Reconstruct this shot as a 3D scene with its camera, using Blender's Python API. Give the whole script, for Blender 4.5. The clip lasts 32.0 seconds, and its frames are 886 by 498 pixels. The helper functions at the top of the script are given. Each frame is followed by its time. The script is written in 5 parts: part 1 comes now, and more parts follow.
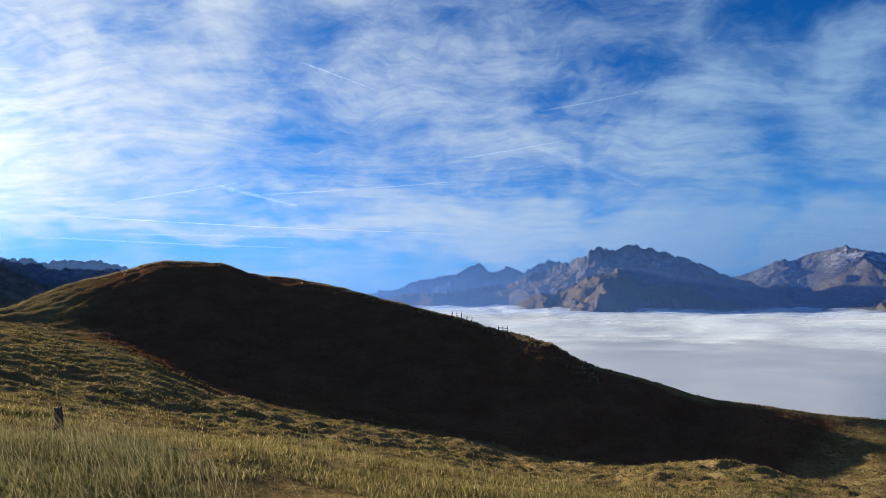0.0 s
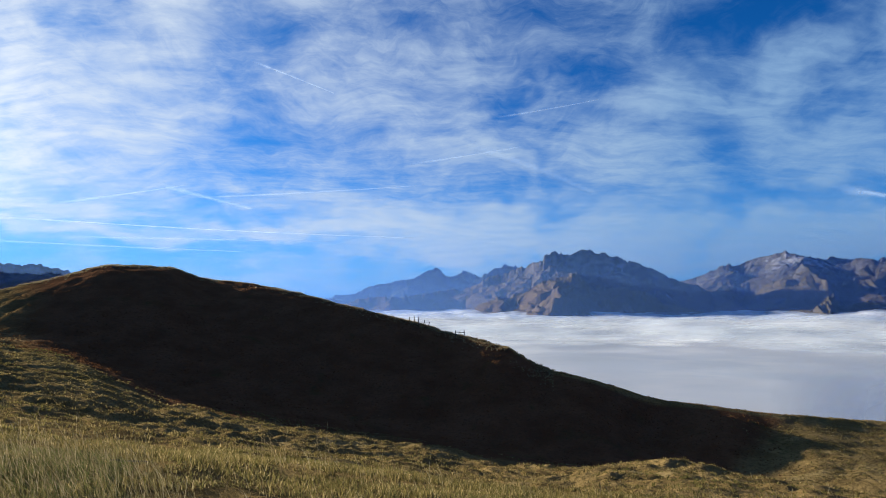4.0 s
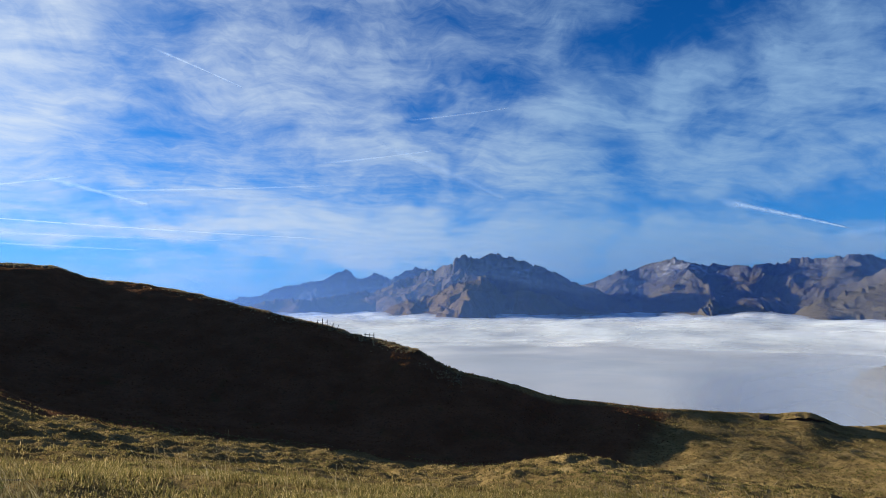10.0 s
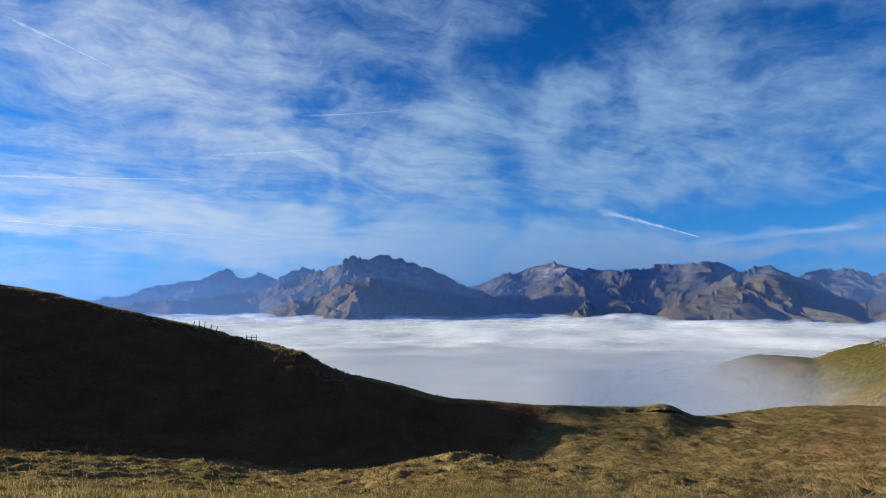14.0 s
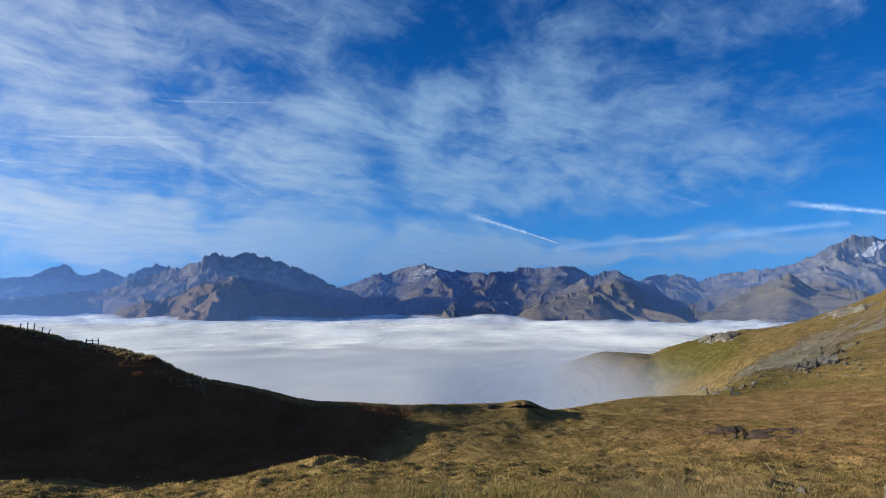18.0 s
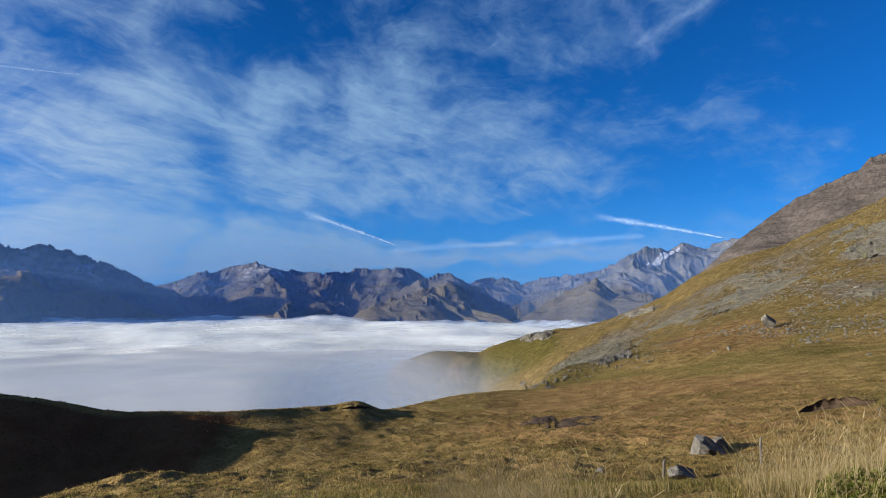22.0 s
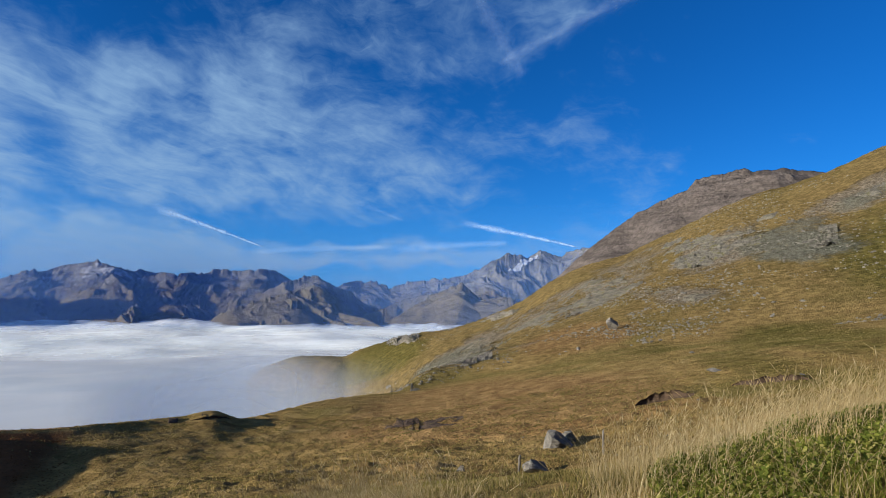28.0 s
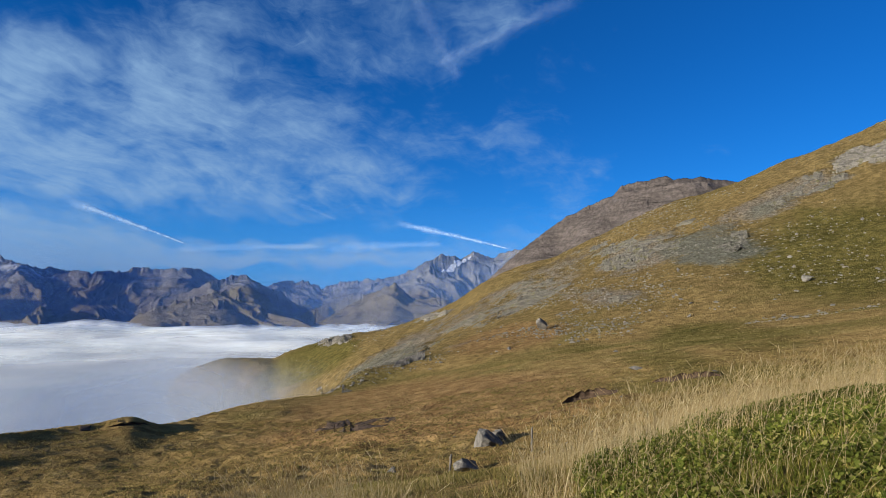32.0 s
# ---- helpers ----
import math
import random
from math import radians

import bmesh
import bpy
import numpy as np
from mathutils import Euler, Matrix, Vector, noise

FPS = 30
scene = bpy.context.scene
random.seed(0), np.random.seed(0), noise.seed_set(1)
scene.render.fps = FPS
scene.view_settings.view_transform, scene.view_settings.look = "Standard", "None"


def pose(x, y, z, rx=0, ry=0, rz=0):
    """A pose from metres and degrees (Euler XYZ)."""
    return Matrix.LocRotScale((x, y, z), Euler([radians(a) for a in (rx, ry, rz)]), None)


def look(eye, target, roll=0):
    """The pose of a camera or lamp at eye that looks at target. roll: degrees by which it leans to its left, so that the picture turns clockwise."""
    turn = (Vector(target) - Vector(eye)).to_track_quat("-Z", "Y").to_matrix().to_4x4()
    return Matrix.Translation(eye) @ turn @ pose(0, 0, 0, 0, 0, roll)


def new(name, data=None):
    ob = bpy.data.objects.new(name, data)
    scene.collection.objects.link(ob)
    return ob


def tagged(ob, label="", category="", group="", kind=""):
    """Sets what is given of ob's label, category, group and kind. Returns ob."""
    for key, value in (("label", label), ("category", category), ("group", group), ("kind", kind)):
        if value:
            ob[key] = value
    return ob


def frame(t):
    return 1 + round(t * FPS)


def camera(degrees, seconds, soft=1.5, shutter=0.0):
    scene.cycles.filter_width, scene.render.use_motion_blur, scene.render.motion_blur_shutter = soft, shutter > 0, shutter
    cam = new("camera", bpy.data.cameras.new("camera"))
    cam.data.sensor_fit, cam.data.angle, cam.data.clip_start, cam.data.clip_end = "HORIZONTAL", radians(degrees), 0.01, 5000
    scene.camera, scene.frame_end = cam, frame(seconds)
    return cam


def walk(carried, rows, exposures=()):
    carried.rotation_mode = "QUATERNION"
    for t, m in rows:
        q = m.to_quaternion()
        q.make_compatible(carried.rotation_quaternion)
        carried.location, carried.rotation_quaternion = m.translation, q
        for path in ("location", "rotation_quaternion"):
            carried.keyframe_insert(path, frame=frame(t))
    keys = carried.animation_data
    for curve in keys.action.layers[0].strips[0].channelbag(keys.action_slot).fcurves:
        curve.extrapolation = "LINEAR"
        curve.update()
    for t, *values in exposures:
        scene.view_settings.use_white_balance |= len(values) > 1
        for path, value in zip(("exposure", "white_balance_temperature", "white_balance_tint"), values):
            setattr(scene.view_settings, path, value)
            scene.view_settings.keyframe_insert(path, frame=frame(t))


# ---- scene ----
# ---- the camera: a pan from one spot, hand-held at eye height ----
cam = camera(75.31, 32.0, soft=0.5)
PATH = [
    (0.0, 94.60, 0.18, -0.00),
    (0.5, 94.69, 0.34, -0.21),
    (1.0, 94.75, 0.34, -0.70),
    (1.5, 94.81, 0.37, -1.22),
    (2.0, 94.85, 0.35, -1.80),
    (2.5, 94.90, 0.34, -2.44),
    (3.0, 94.94, 0.34, -3.06),
    (3.5, 94.98, 0.33, -3.67),
    (5.5, 95.10, 0.32, -6.00),
    (6.0, 95.11, 0.30, -6.68),
    (6.5, 95.13, 0.29, -7.31),
    (7.0, 95.14, 0.28, -7.98),
    (7.5, 95.16, 0.27, -8.71),
    (8.0, 95.18, 0.26, -9.50),
    (8.5, 95.19, 0.23, -10.34),
    (9.0, 95.20, 0.23, -11.24),
    (9.5, 95.21, 0.22, -12.17),
    (10.0, 95.21, 0.21, -13.14),
    (10.5, 95.22, 0.19, -14.23),
    (11.0, 95.22, 0.18, -15.47),
    (11.5, 95.23, 0.15, -16.74),
    (12.0, 95.25, 0.13, -18.05),
    (12.5, 95.26, 0.10, -19.49),
    (13.0, 95.28, 0.08, -21.07),
    (13.5, 95.30, 0.05, -22.66),
    (15.5, 95.36, -0.08, -28.81),
    (16.0, 95.38, -0.10, -30.56),
    (16.5, 95.39, -0.13, -32.33),
    (17.0, 95.40, -0.15, -33.99),
    (17.5, 95.41, -0.18, -35.53),
    (18.0, 95.42, -0.21, -37.03),
    (18.5, 95.44, -0.25, -38.63),
    (19.0, 95.45, -0.28, -40.41),
    (19.5, 95.48, -0.31, -42.41),
    (20.0, 95.50, -0.34, -44.65),
    (20.5, 95.53, -0.37, -47.08),
    (21.0, 95.55, -0.39, -49.68),
    (21.5, 95.57, -0.42, -51.88),
    (22.0, 95.59, -0.45, -53.23),
    (22.5, 95.61, -0.46, -53.77),
    (23.0, 95.64, -0.46, -54.10),
    (23.5, 95.68, -0.47, -54.57),
    (24.0, 95.72, -0.46, -55.27),
    (24.5, 95.79, -0.46, -56.25),
    (26.5, 95.97, -0.43, -61.04),
    (27.0, 96.00, -0.50, -63.15),
    (27.5, 96.02, -0.51, -64.85),
    (28.0, 96.05, -0.52, -66.32),
    (28.5, 96.08, -0.52, -67.73),
    (29.0, 96.10, -0.50, -69.04),
    (29.5, 96.12, -0.50, -70.16),
    (30.0, 96.14, -0.50, -71.05),
    (30.5, 96.15, -0.51, -71.75),
    (31.0, 96.16, -0.52, -72.28),
    (31.5, 96.16, -0.52, -72.63),
    (32.0, 96.16, -0.54, -72.93),
]
EXPOSURE = [(0, 1.0), (32, 1.0)]
walk(cam, [(t, pose(0.05, 0.04, 0, *turn)) for t, *turn in PATH], EXPOSURE)
# ---- light: low morning sun ahead and to the left, blue sky with cirrus ----
SUN_BEARING, SUN_HEIGHT = 49.0, 12.4
SUN_WAY = Vector((-math.sin(radians(SUN_BEARING)) * math.cos(radians(SUN_HEIGHT)), math.cos(radians(SUN_BEARING)) * math.cos(radians(SUN_HEIGHT)), math.sin(radians(SUN_HEIGHT))))
sun = new("sun", bpy.data.lights.new("sun", "SUN"))
sun.data.energy, sun.data.angle, sun.data.color = 5.0, radians(0.53), (1.0, 0.90, 0.74)
sun.matrix_world = look((0, 0, 60), Vector((0, 0, 60)) - SUN_WAY)


class Net:
    """Short-hand for building a node tree."""

    def __init__(self, tree):
        self.tree = tree
        tree.nodes.clear()

    def add(self, kind, ins=None, **props):
        n = self.tree.nodes.new(kind)
        for k, v in props.items():
            setattr(n, k, v)
        for k, v in (ins or {}).items():
            if isinstance(v, bpy.types.NodeSocket):
                self.tree.links.new(v, n.inputs[k])
            else:
                n.inputs[k].default_value = v
        return n

    def math(self, op, a, b=0.0, c=0.0, clamp=False):
        n = self.add("ShaderNodeMath", {0: a, 1: b, 2: c}, operation=op)
        n.use_clamp = clamp
        return n.outputs[0]

    def vmath(self, op, a, b=(0, 0, 0), out=0):
        return self.add("ShaderNodeVectorMath", {0: a, 1: b}, operation=op).outputs[out]

    def noise(self, vec, scale, detail=4.0, rough=0.55, dist=0.0):
        return self.add("ShaderNodeTexNoise", {"Vector": vec, "Scale": scale, "Detail": detail, "Roughness": rough, "Distortion": dist}).outputs["Fac"]

    def ramp(self, fac, a, b, lo=0.0, hi=1.0, kind="SMOOTHSTEP"):
        return self.add("ShaderNodeMapRange", {0: fac, 1: a, 2: b, 3: lo, 4: hi}, interpolation_type=kind).outputs[0]

    def mix(self, fac, a, b, blend="MIX"):
        n = self.add("ShaderNodeMix", {0: fac, 6: a, 7: b}, data_type="RGBA", blend_type=blend)
        return n.outputs[2]


def rgb(r, g, b):
    return (r, g, b, 1.0)


def toward(az, el):
    a, e = radians(az), radians(el)
    return (-math.sin(a) * math.cos(e), math.cos(a) * math.cos(e), math.sin(e))


world = bpy.data.worlds.new("sky")
scene.world = world
world.use_nodes = True
W = Net(world.node_tree)
sky = W.add("ShaderNodeTexSky", sky_type="NISHITA", sun_disc=False, sun_elevation=radians(SUN_HEIGHT), sun_rotation=radians(-SUN_BEARING), altitude=2200, air_density=1.0, dust_density=0.3, ozone_density=2.5)
way = W.add("ShaderNodeTexCoord").outputs["Generated"]
xyz = W.add("ShaderNodeSeparateXYZ", {0: way})
height = W.math("MAXIMUM", xyz.outputs[2], 0.0)
# cirrus drawn on a flat layer high above
flat = W.math("ADD", height, 0.20)
layer = W.add("ShaderNodeCombineXYZ", {0: W.math("DIVIDE", xyz.outputs[0], flat), 1: W.math("DIVIDE", xyz.outputs[1], flat)}).outputs[0]
warp = W.add("ShaderNodeTexNoise", {"Vector": layer, "Scale": 1.1, "Detail": 3.0}).outputs["Color"]
swing = W.add("ShaderNodeVectorMath", {0: W.vmath("SUBTRACT", warp, (0.5, 0.5, 0.5)), "Scale": 0.62}, operation="SCALE").outputs[0]
bent = W.vmath("ADD", layer, swing)


def filaments(turn, stretch, scale, detail, rough):
    m = W.add("ShaderNodeMapping", {"Vector": bent, "Rotation": (0, 0, radians(turn)), "Scale": (1.0, stretch, 1.0)}).outputs[0]
    return W.noise(m, scale, detail, rough, 0.1)


# bearing (rising to the right) and height of each direction, in degrees, stirred by the wind
right = W.math("MULTIPLY", W.math("ARCTAN2", xyz.outputs[0], xyz.outputs[1]), 57.2958)
rise_ = W.math("MULTIPLY", W.math("ARCSINE", xyz.outputs[2]), 57.2958)
dome = W.add("ShaderNodeCombineXYZ", {0: right, 1: rise_}).outputs[0]
stir = W.add("ShaderNodeTexNoise", {"Vector": dome, "Scale": 0.13, "Detail": 3.0, "Roughness": 0.5}).outputs["Color"]
stirred = W.vmath("ADD", dome, W.add("ShaderNodeVectorMath", {0: W.vmath("SUBTRACT", stir, (0.5, 0.5, 0.5)), "Scale": 7.0}, operation="SCALE").outputs[0])
veil = W.math("MULTIPLY", W.noise(bent, 1.35, 9.0, 0.62), 0.62)
for part_of in ((filaments(-38, 2.4, 1.8, 9.0, 0.62), 0.32), (filaments(34, 2.8, 2.2, 8.0, 0.60), 0.34), (filaments(-8, 6.0, 1.7, 8.0, 0.62), 0.20)):
    veil = W.math("ADD", veil, W.math("MULTIPLY", *part_of))
# cottony patches and gaps between them
cotton = W.noise(W.add("ShaderNodeMapping", {"Vector": stirred, "Rotation": (0, 0, radians(-14)), "Scale": (0.55, 1.0, 1.0)}).outputs[0], 0.15, 9.0, 0.58, 0.5)
veil = W.math("ADD", veil, W.math("MULTIPLY", cotton, 0.75))
fibre = W.noise(W.add("ShaderNodeMapping", {"Vector": stirred, "Rotation": (0, 0, radians(9)), "Scale": (0.16, 1.0, 1.0)}).outputs[0], 0.9, 6.0, 0.62, 0.6)
veil = W.math("ADD", veil, W.math("MULTIPLY", W.math("SUBTRACT", fibre, 0.5), 0.36))
veil = W.math("ADD", veil, W.math("MULTIPLY", W.math("SUBTRACT", W.noise(bent, 3.1, 8.0, 0.60), 0.485), 0.68))
# thicker banks, long sheets, single wisps and clear gaps of the cirrus: bearing, height, half length, half breadth, tilt, more or less
BANKS = [(-34.2, 16.5, 11.8, 8.5, 67, 0.38), (-22.2, 22.1, 6.0, 2.5, -66, 0.16), (-5.4, 22.6, 14.8, 5.6, -21, 0.16), (17.4, 24.8, 11.9, 2.0, 6, 0.14), (3.8, 16.0, 11.8, 2.8, -20, 0.12), (30.3, 18.3, 10.5, 1.9, 13, 0.24), (19.2, 13.8, 6.7, 1.7, -13, 0.18), (14.8, 7.5, 21.5, 2.8, -2, 0.16), (33.3, 11.1, 8.0, 2.8, 2, 0.10), (-9.2, 8.8, 14.1, 2.0, 1, 0.12), (-23.0, 13.1, 6.2, 2.0, 54, 0.12), (48.4, 18.9, 8.4, 2.8, 11, 0.15), (42.9, 14.3, 11.8, 2.5, -2, 0.12), (44.1, 9.5, 10.6, 0.9, -3, 0.16), (14.1, 5.8, 12.3, 2.0, 2, 0.12)]
SHEETS = [(44.9, 21.5, 18.5, 2.8, 13, 0.17), (19.9, 16.3, 9.6, 2.5, 11, 0.12), (51.2, 16.1, 16.6, 3.1, -1, 0.14), (27.7, 11.9, 19.4, 2.3, 3, 0.13), (64.3, 14.6, 4.7, 1.2, -34, 0.16), (80.2, 16.4, 7.0, 0.9, -14, 0.15), (77.5, 19.1, 3.6, 0.6, 29, 0.16), (60.0, 9.9, 3.2, 0.5, -16, 0.2), (53.9, 4.9, 11.4, 0.6, -1, 0.3), (68.6, 4.9, 4.7, 0.6, 7, 0.26), (39.8, 21.1, 12.2, 3.1, 4, 0.12), (46.5, 14.8, 17.0, 3.4, -3, 0.15), (80.7, 16.3, 7.5, 0.8, -11, 0.2), (79.1, 17.9, 2.4, 0.5, 16, 0.16)]
WISPS = [(88.1, 13.2, 3.9, 1.7, 40, 0.26), (89.7, 15.0, 2.2, 0.5, 31, 0.22), (69.7, 26.8, 5.4, 1.2, -47, 0.17), (77.8, 26.1, 6.5, 0.7, 21, 0.15), (84.6, 23.1, 3.6, 1.1, -61, 0.12), (36.2, 5.4, 8.9, 1.1, 0, 0.14), (62.5, 13.6, 8.5, 1.7, -14, 0.12), (60.6, 9.6, 2.5, 0.5, -22, 0.24), (58.2, 4.6, 14.1, 0.5, 1, 0.22), (84.8, 11.8, 4.1, 0.8, -8, 0.12), (14.8, 17.1, 2.8, 0.8, 83, 0.14)]
LOW = [(19.9, 5.1, 22.6, 1.4, 0, 0.51), (35.4, 5.9, 23.7, 1.5, 0, 0.54), (34.3, 3.4, 14.1, 1.0, 0, 0.51), (3.0, 7.4, 16.9, 1.0, 3, 0.34), (37.1, 4.3, 16.9, 0.8, 0, 0.42), (-20.8, 6.5, 14.7, 0.5, 0, 0.42), (42.8, 3.9, 14.7, 0.5, 2, 0.51), (56.8, 11.5, 16.9, 0.7, 4, 0.27), (58.1, 6.5, 11.3, 0.4, -4, 0.37)]
GAPS = [(-28.4, 20.9, 5.3, 2.1, 55, -0.20), (-13.4, 15.4, 6.0, 2.4, 3, -0.24), (12.4, 20.2, 4.6, 2.4, 19, -0.36), (29.2, 22.9, 6.1, 1.8, 4, -0.20), (20.8, 16.0, 3.5, 1.4, -6, -0.20), (21.8, 10.0, 3.9, 1.1, -4, -0.20), (35.0, 5.5, 5.3, 0.7, -0, -0.24), (-27.8, 4.2, 21.0, 2.4, 2, -0.45), (-25.3, 10.1, 2.8, 2.0, 4, -0.14), (49.4, 14.8, 3.6, 1.1, 2, -0.16), (51.3, 7.2, 5.6, 1.2, -5, -0.28)]
CLEAR = [(36.1, 24.8, 10.3, 2.8, 10, -0.14), (13.7, 20.8, 5.2, 2.0, 21, -0.30), (77.1, 11.1, 7.8, 3.1, -6, -0.24), (56.7, 8.2, 17.5, 1.2, -1, -0.32), (74.6, 21.7, 7.9, 2.8, 27, -0.14), (98.3, 19.2, 11.2, 8.5, -30, -0.75), (42.4, 26.2, 8.5, 1.4, 10, -0.16), (61.5, 7.8, 16.5, 1.2, 4, -0.30), (76.2, 11.4, 6.1, 1.4, -1, -0.12), (104.8, 21.7, 9.4, 11.3, -14, -0.60), (61.1, 26.5, 6.4, 2.8, 2, -0.10), (53.9, 2.6, 17.3, 0.9, 1, -0.20)]
for across, up_, long_, broad_, tilt_, more in BANKS + SHEETS + WISPS + LOW + GAPS + CLEAR:
    local = W.add("ShaderNodeMapping", {"Vector": stirred, "Location": (across, up_, 0), "Rotation": (0, 0, radians(tilt_)), "Scale": (long_, broad_, 1)}, vector_type="TEXTURE").outputs[0]
    veil = W.math("ADD", veil, W.ramp(W.vmath("LENGTH", local, out=1), 0.1, 2.0, more * (0.72 if more > 0 else 0.55), 0.0))
side = W.vmath("DOT_PRODUCT", way, toward(20, 0), 1)
veil = W.math("ADD", veil, W.ramp(side, -0.6, 0.75, -0.22, 0.10, "LINEAR"))
cover = W.ramp(veil, 0.90, 1.68, 0.0, 0.92)
cover = W.math("MULTIPLY", cover, W.ramp(filaments(-30, 3.0, 5.5, 8.0, 0.60), 0.32, 0.64, 0.74, 1.0))
cover = W.math("MULTIPLY", cover, W.ramp(xyz.outputs[2], -0.01, 0.05))
glow = W.math("MAXIMUM", W.vmath("DOT_PRODUCT", way, tuple(SUN_WAY), 1), 0.0)
bright = W.math("ADD", W.ramp(glow, 0.25, 1.0, 0.0, 0.43, "LINEAR"), W.math("MULTIPLY", W.math("POWER", glow, 60.0), 1.3))
white = W.mix(1.0, rgb(0.262, 0.438, 0.685), W.add("ShaderNodeCombineXYZ", {0: W.math("MULTIPLY", bright, 1.20), 1: bright, 2: W.math("MULTIPLY", bright, 0.66)}).outputs[0], "ADD")
blue = W.mix(1.0, sky.outputs[0], W.mix(W.ramp(xyz.outputs[2], 0.50, 0.80), rgb(0.006, 0.070, 0.145), rgb(0.050, 0.085, 0.130)), "MULTIPLY")
low = W.math("POWER", W.math("SUBTRACT", 1.0, height, clamp=True), 10.0)
blue = W.mix(low, blue, rgb(0.115, 0.385, 0.82))
aura = W.math("ADD", W.math("MULTIPLY", W.math("POWER", glow, 80.0), 0.4), W.math("MULTIPLY", W.math("POWER", glow, 5.0), 0.12))
blue = W.mix(1.0, blue, W.add("ShaderNodeCombineXYZ", {0: W.math("MULTIPLY", aura, 0.62), 1: W.math("MULTIPLY", aura, 1.05), 2: aura}).outputs[0], "ADD")
W.add("ShaderNodeOutputWorld", {0: W.add("ShaderNodeBackground", {0: W.mix(cover, blue, white), 1: 0.5}).outputs[0]})
# ---- materials ----
def material(name, rough=0.9, spec=0.2):
    m = bpy.data.materials.new(name)
    m.use_nodes = True
    n = Net(m.node_tree)
    b = n.add("ShaderNodeBsdfPrincipled", {"Roughness": rough, "Specular IOR Level": spec})
    n.add("ShaderNodeOutputMaterial", {0: b.outputs[0]})
    return m, n, b


def bump(n, b, height, strength, distance):
    k = n.add("ShaderNodeBump", {"Height": height, "Strength": strength, "Distance": distance})
    n.tree.links.new(k.outputs[0], b.inputs["Normal"])


def meadow_material():
    """Autumn turf: tawny, green and russet by the plan's ground cover, with gravel where it is stony."""
    m, n, b = material("dry_alpine_turf", 1.0, 0.0)
    p = n.add("ShaderNodeTexCoord").outputs["Object"]
    grown = {k: n.add("ShaderNodeAttribute", attribute_name=k).outputs["Fac"] for k in ("stony", "slaty", "green", "russet", "mound_shade")}
    big, mid, small = n.noise(p, 0.035, 4), n.noise(p, 0.4, 5, 0.6), n.noise(p, 5.0, 5, 0.65)
    rag = n.math("SUBTRACT", n.math("ADD", n.math("MULTIPLY", n.noise(p, 0.05, 9, 0.72, 0.6), 0.75), n.math("MULTIPLY", n.noise(p, 0.5, 7, 0.75), 0.25)), 0.5)
    c = n.mix(n.ramp(mid, 0.35, 0.68), rgb(0.196, 0.136, 0.054), rgb(0.318, 0.225, 0.094))
    c = n.mix(n.ramp(big, 0.46, 0.60, 0.0, 0.8), c, rgb(0.152, 0.130, 0.042))
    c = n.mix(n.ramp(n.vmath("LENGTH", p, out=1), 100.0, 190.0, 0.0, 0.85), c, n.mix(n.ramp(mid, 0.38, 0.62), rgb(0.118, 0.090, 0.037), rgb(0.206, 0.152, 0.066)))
    # bleached and russet streaks that follow the lie of the meadow
    away = n.ramp(n.vmath("LENGTH", p, out=1), 60.0, 170.0)
    near_ = n.math("SUBTRACT", 1.0, n.ramp(n.vmath("LENGTH", p, out=1), 70.0, 130.0))
    streak = n.noise(n.add("ShaderNodeMapping", {"Vector": p, "Rotation": (0, 0, radians(28)), "Scale": (0.45, 1.0, 1.0)}).outputs[0], 0.33, 7, 0.66, 0.8)
    c = n.mix(n.math("MULTIPLY", n.ramp(streak, 0.55, 0.66, 0.0, 0.6), near_), c, rgb(0.330, 0.255, 0.118))
    c = n.mix(n.math("MULTIPLY", n.ramp(streak, 0.44, 0.34, 0.0, 0.6), near_), c, rgb(0.115, 0.072, 0.032))
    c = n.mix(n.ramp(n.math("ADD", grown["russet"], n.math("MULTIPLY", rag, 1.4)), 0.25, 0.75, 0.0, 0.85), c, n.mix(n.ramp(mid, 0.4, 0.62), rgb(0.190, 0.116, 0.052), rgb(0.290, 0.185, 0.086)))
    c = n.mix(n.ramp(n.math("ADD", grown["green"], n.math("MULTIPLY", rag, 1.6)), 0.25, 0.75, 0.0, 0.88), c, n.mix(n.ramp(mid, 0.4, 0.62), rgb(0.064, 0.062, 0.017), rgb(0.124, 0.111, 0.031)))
    # darker brown over the mound's face: its shade put into the turf colour
    c = n.mix(n.ramp(n.math("ADD", grown["mound_shade"], n.math("MULTIPLY", rag, 0.3)), 0.10, 0.55, 0.0, 0.98), c, n.mix(n.ramp(mid, 0.3, 0.72), rgb(0.135, 0.063, 0.031), rgb(0.190, 0.094, 0.048)))
    c = n.mix(n.ramp(n.noise(p, 0.25, 6, 0.65, 0.5), 0.58, 0.70, 0.0, 0.6), c, rgb(0.085, 0.074, 0.027))
    c = n.mix(n.ramp(small, 0.30, 0.52, 0.7, 0.0), c, rgb(0.080, 0.060, 0.031))
    # low shrubs, painted tussock shadows and bare spots that speckle the slopes
    speck = n.noise(p, 0.75, 7, 0.80, 0.2)
    c = n.mix(n.math("MULTIPLY", n.ramp(speck, 0.50, 0.62), n.math("MULTIPLY", away, 0.55)), c, rgb(0.060, 0.050, 0.020))
    c = n.mix(n.math("MULTIPLY", n.ramp(speck, 0.44, 0.34), n.math("MULTIPLY", away, 0.50)), c, rgb(0.255, 0.205, 0.110))
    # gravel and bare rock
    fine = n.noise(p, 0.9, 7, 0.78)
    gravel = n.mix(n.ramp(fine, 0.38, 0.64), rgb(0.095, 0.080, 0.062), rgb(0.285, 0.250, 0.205))
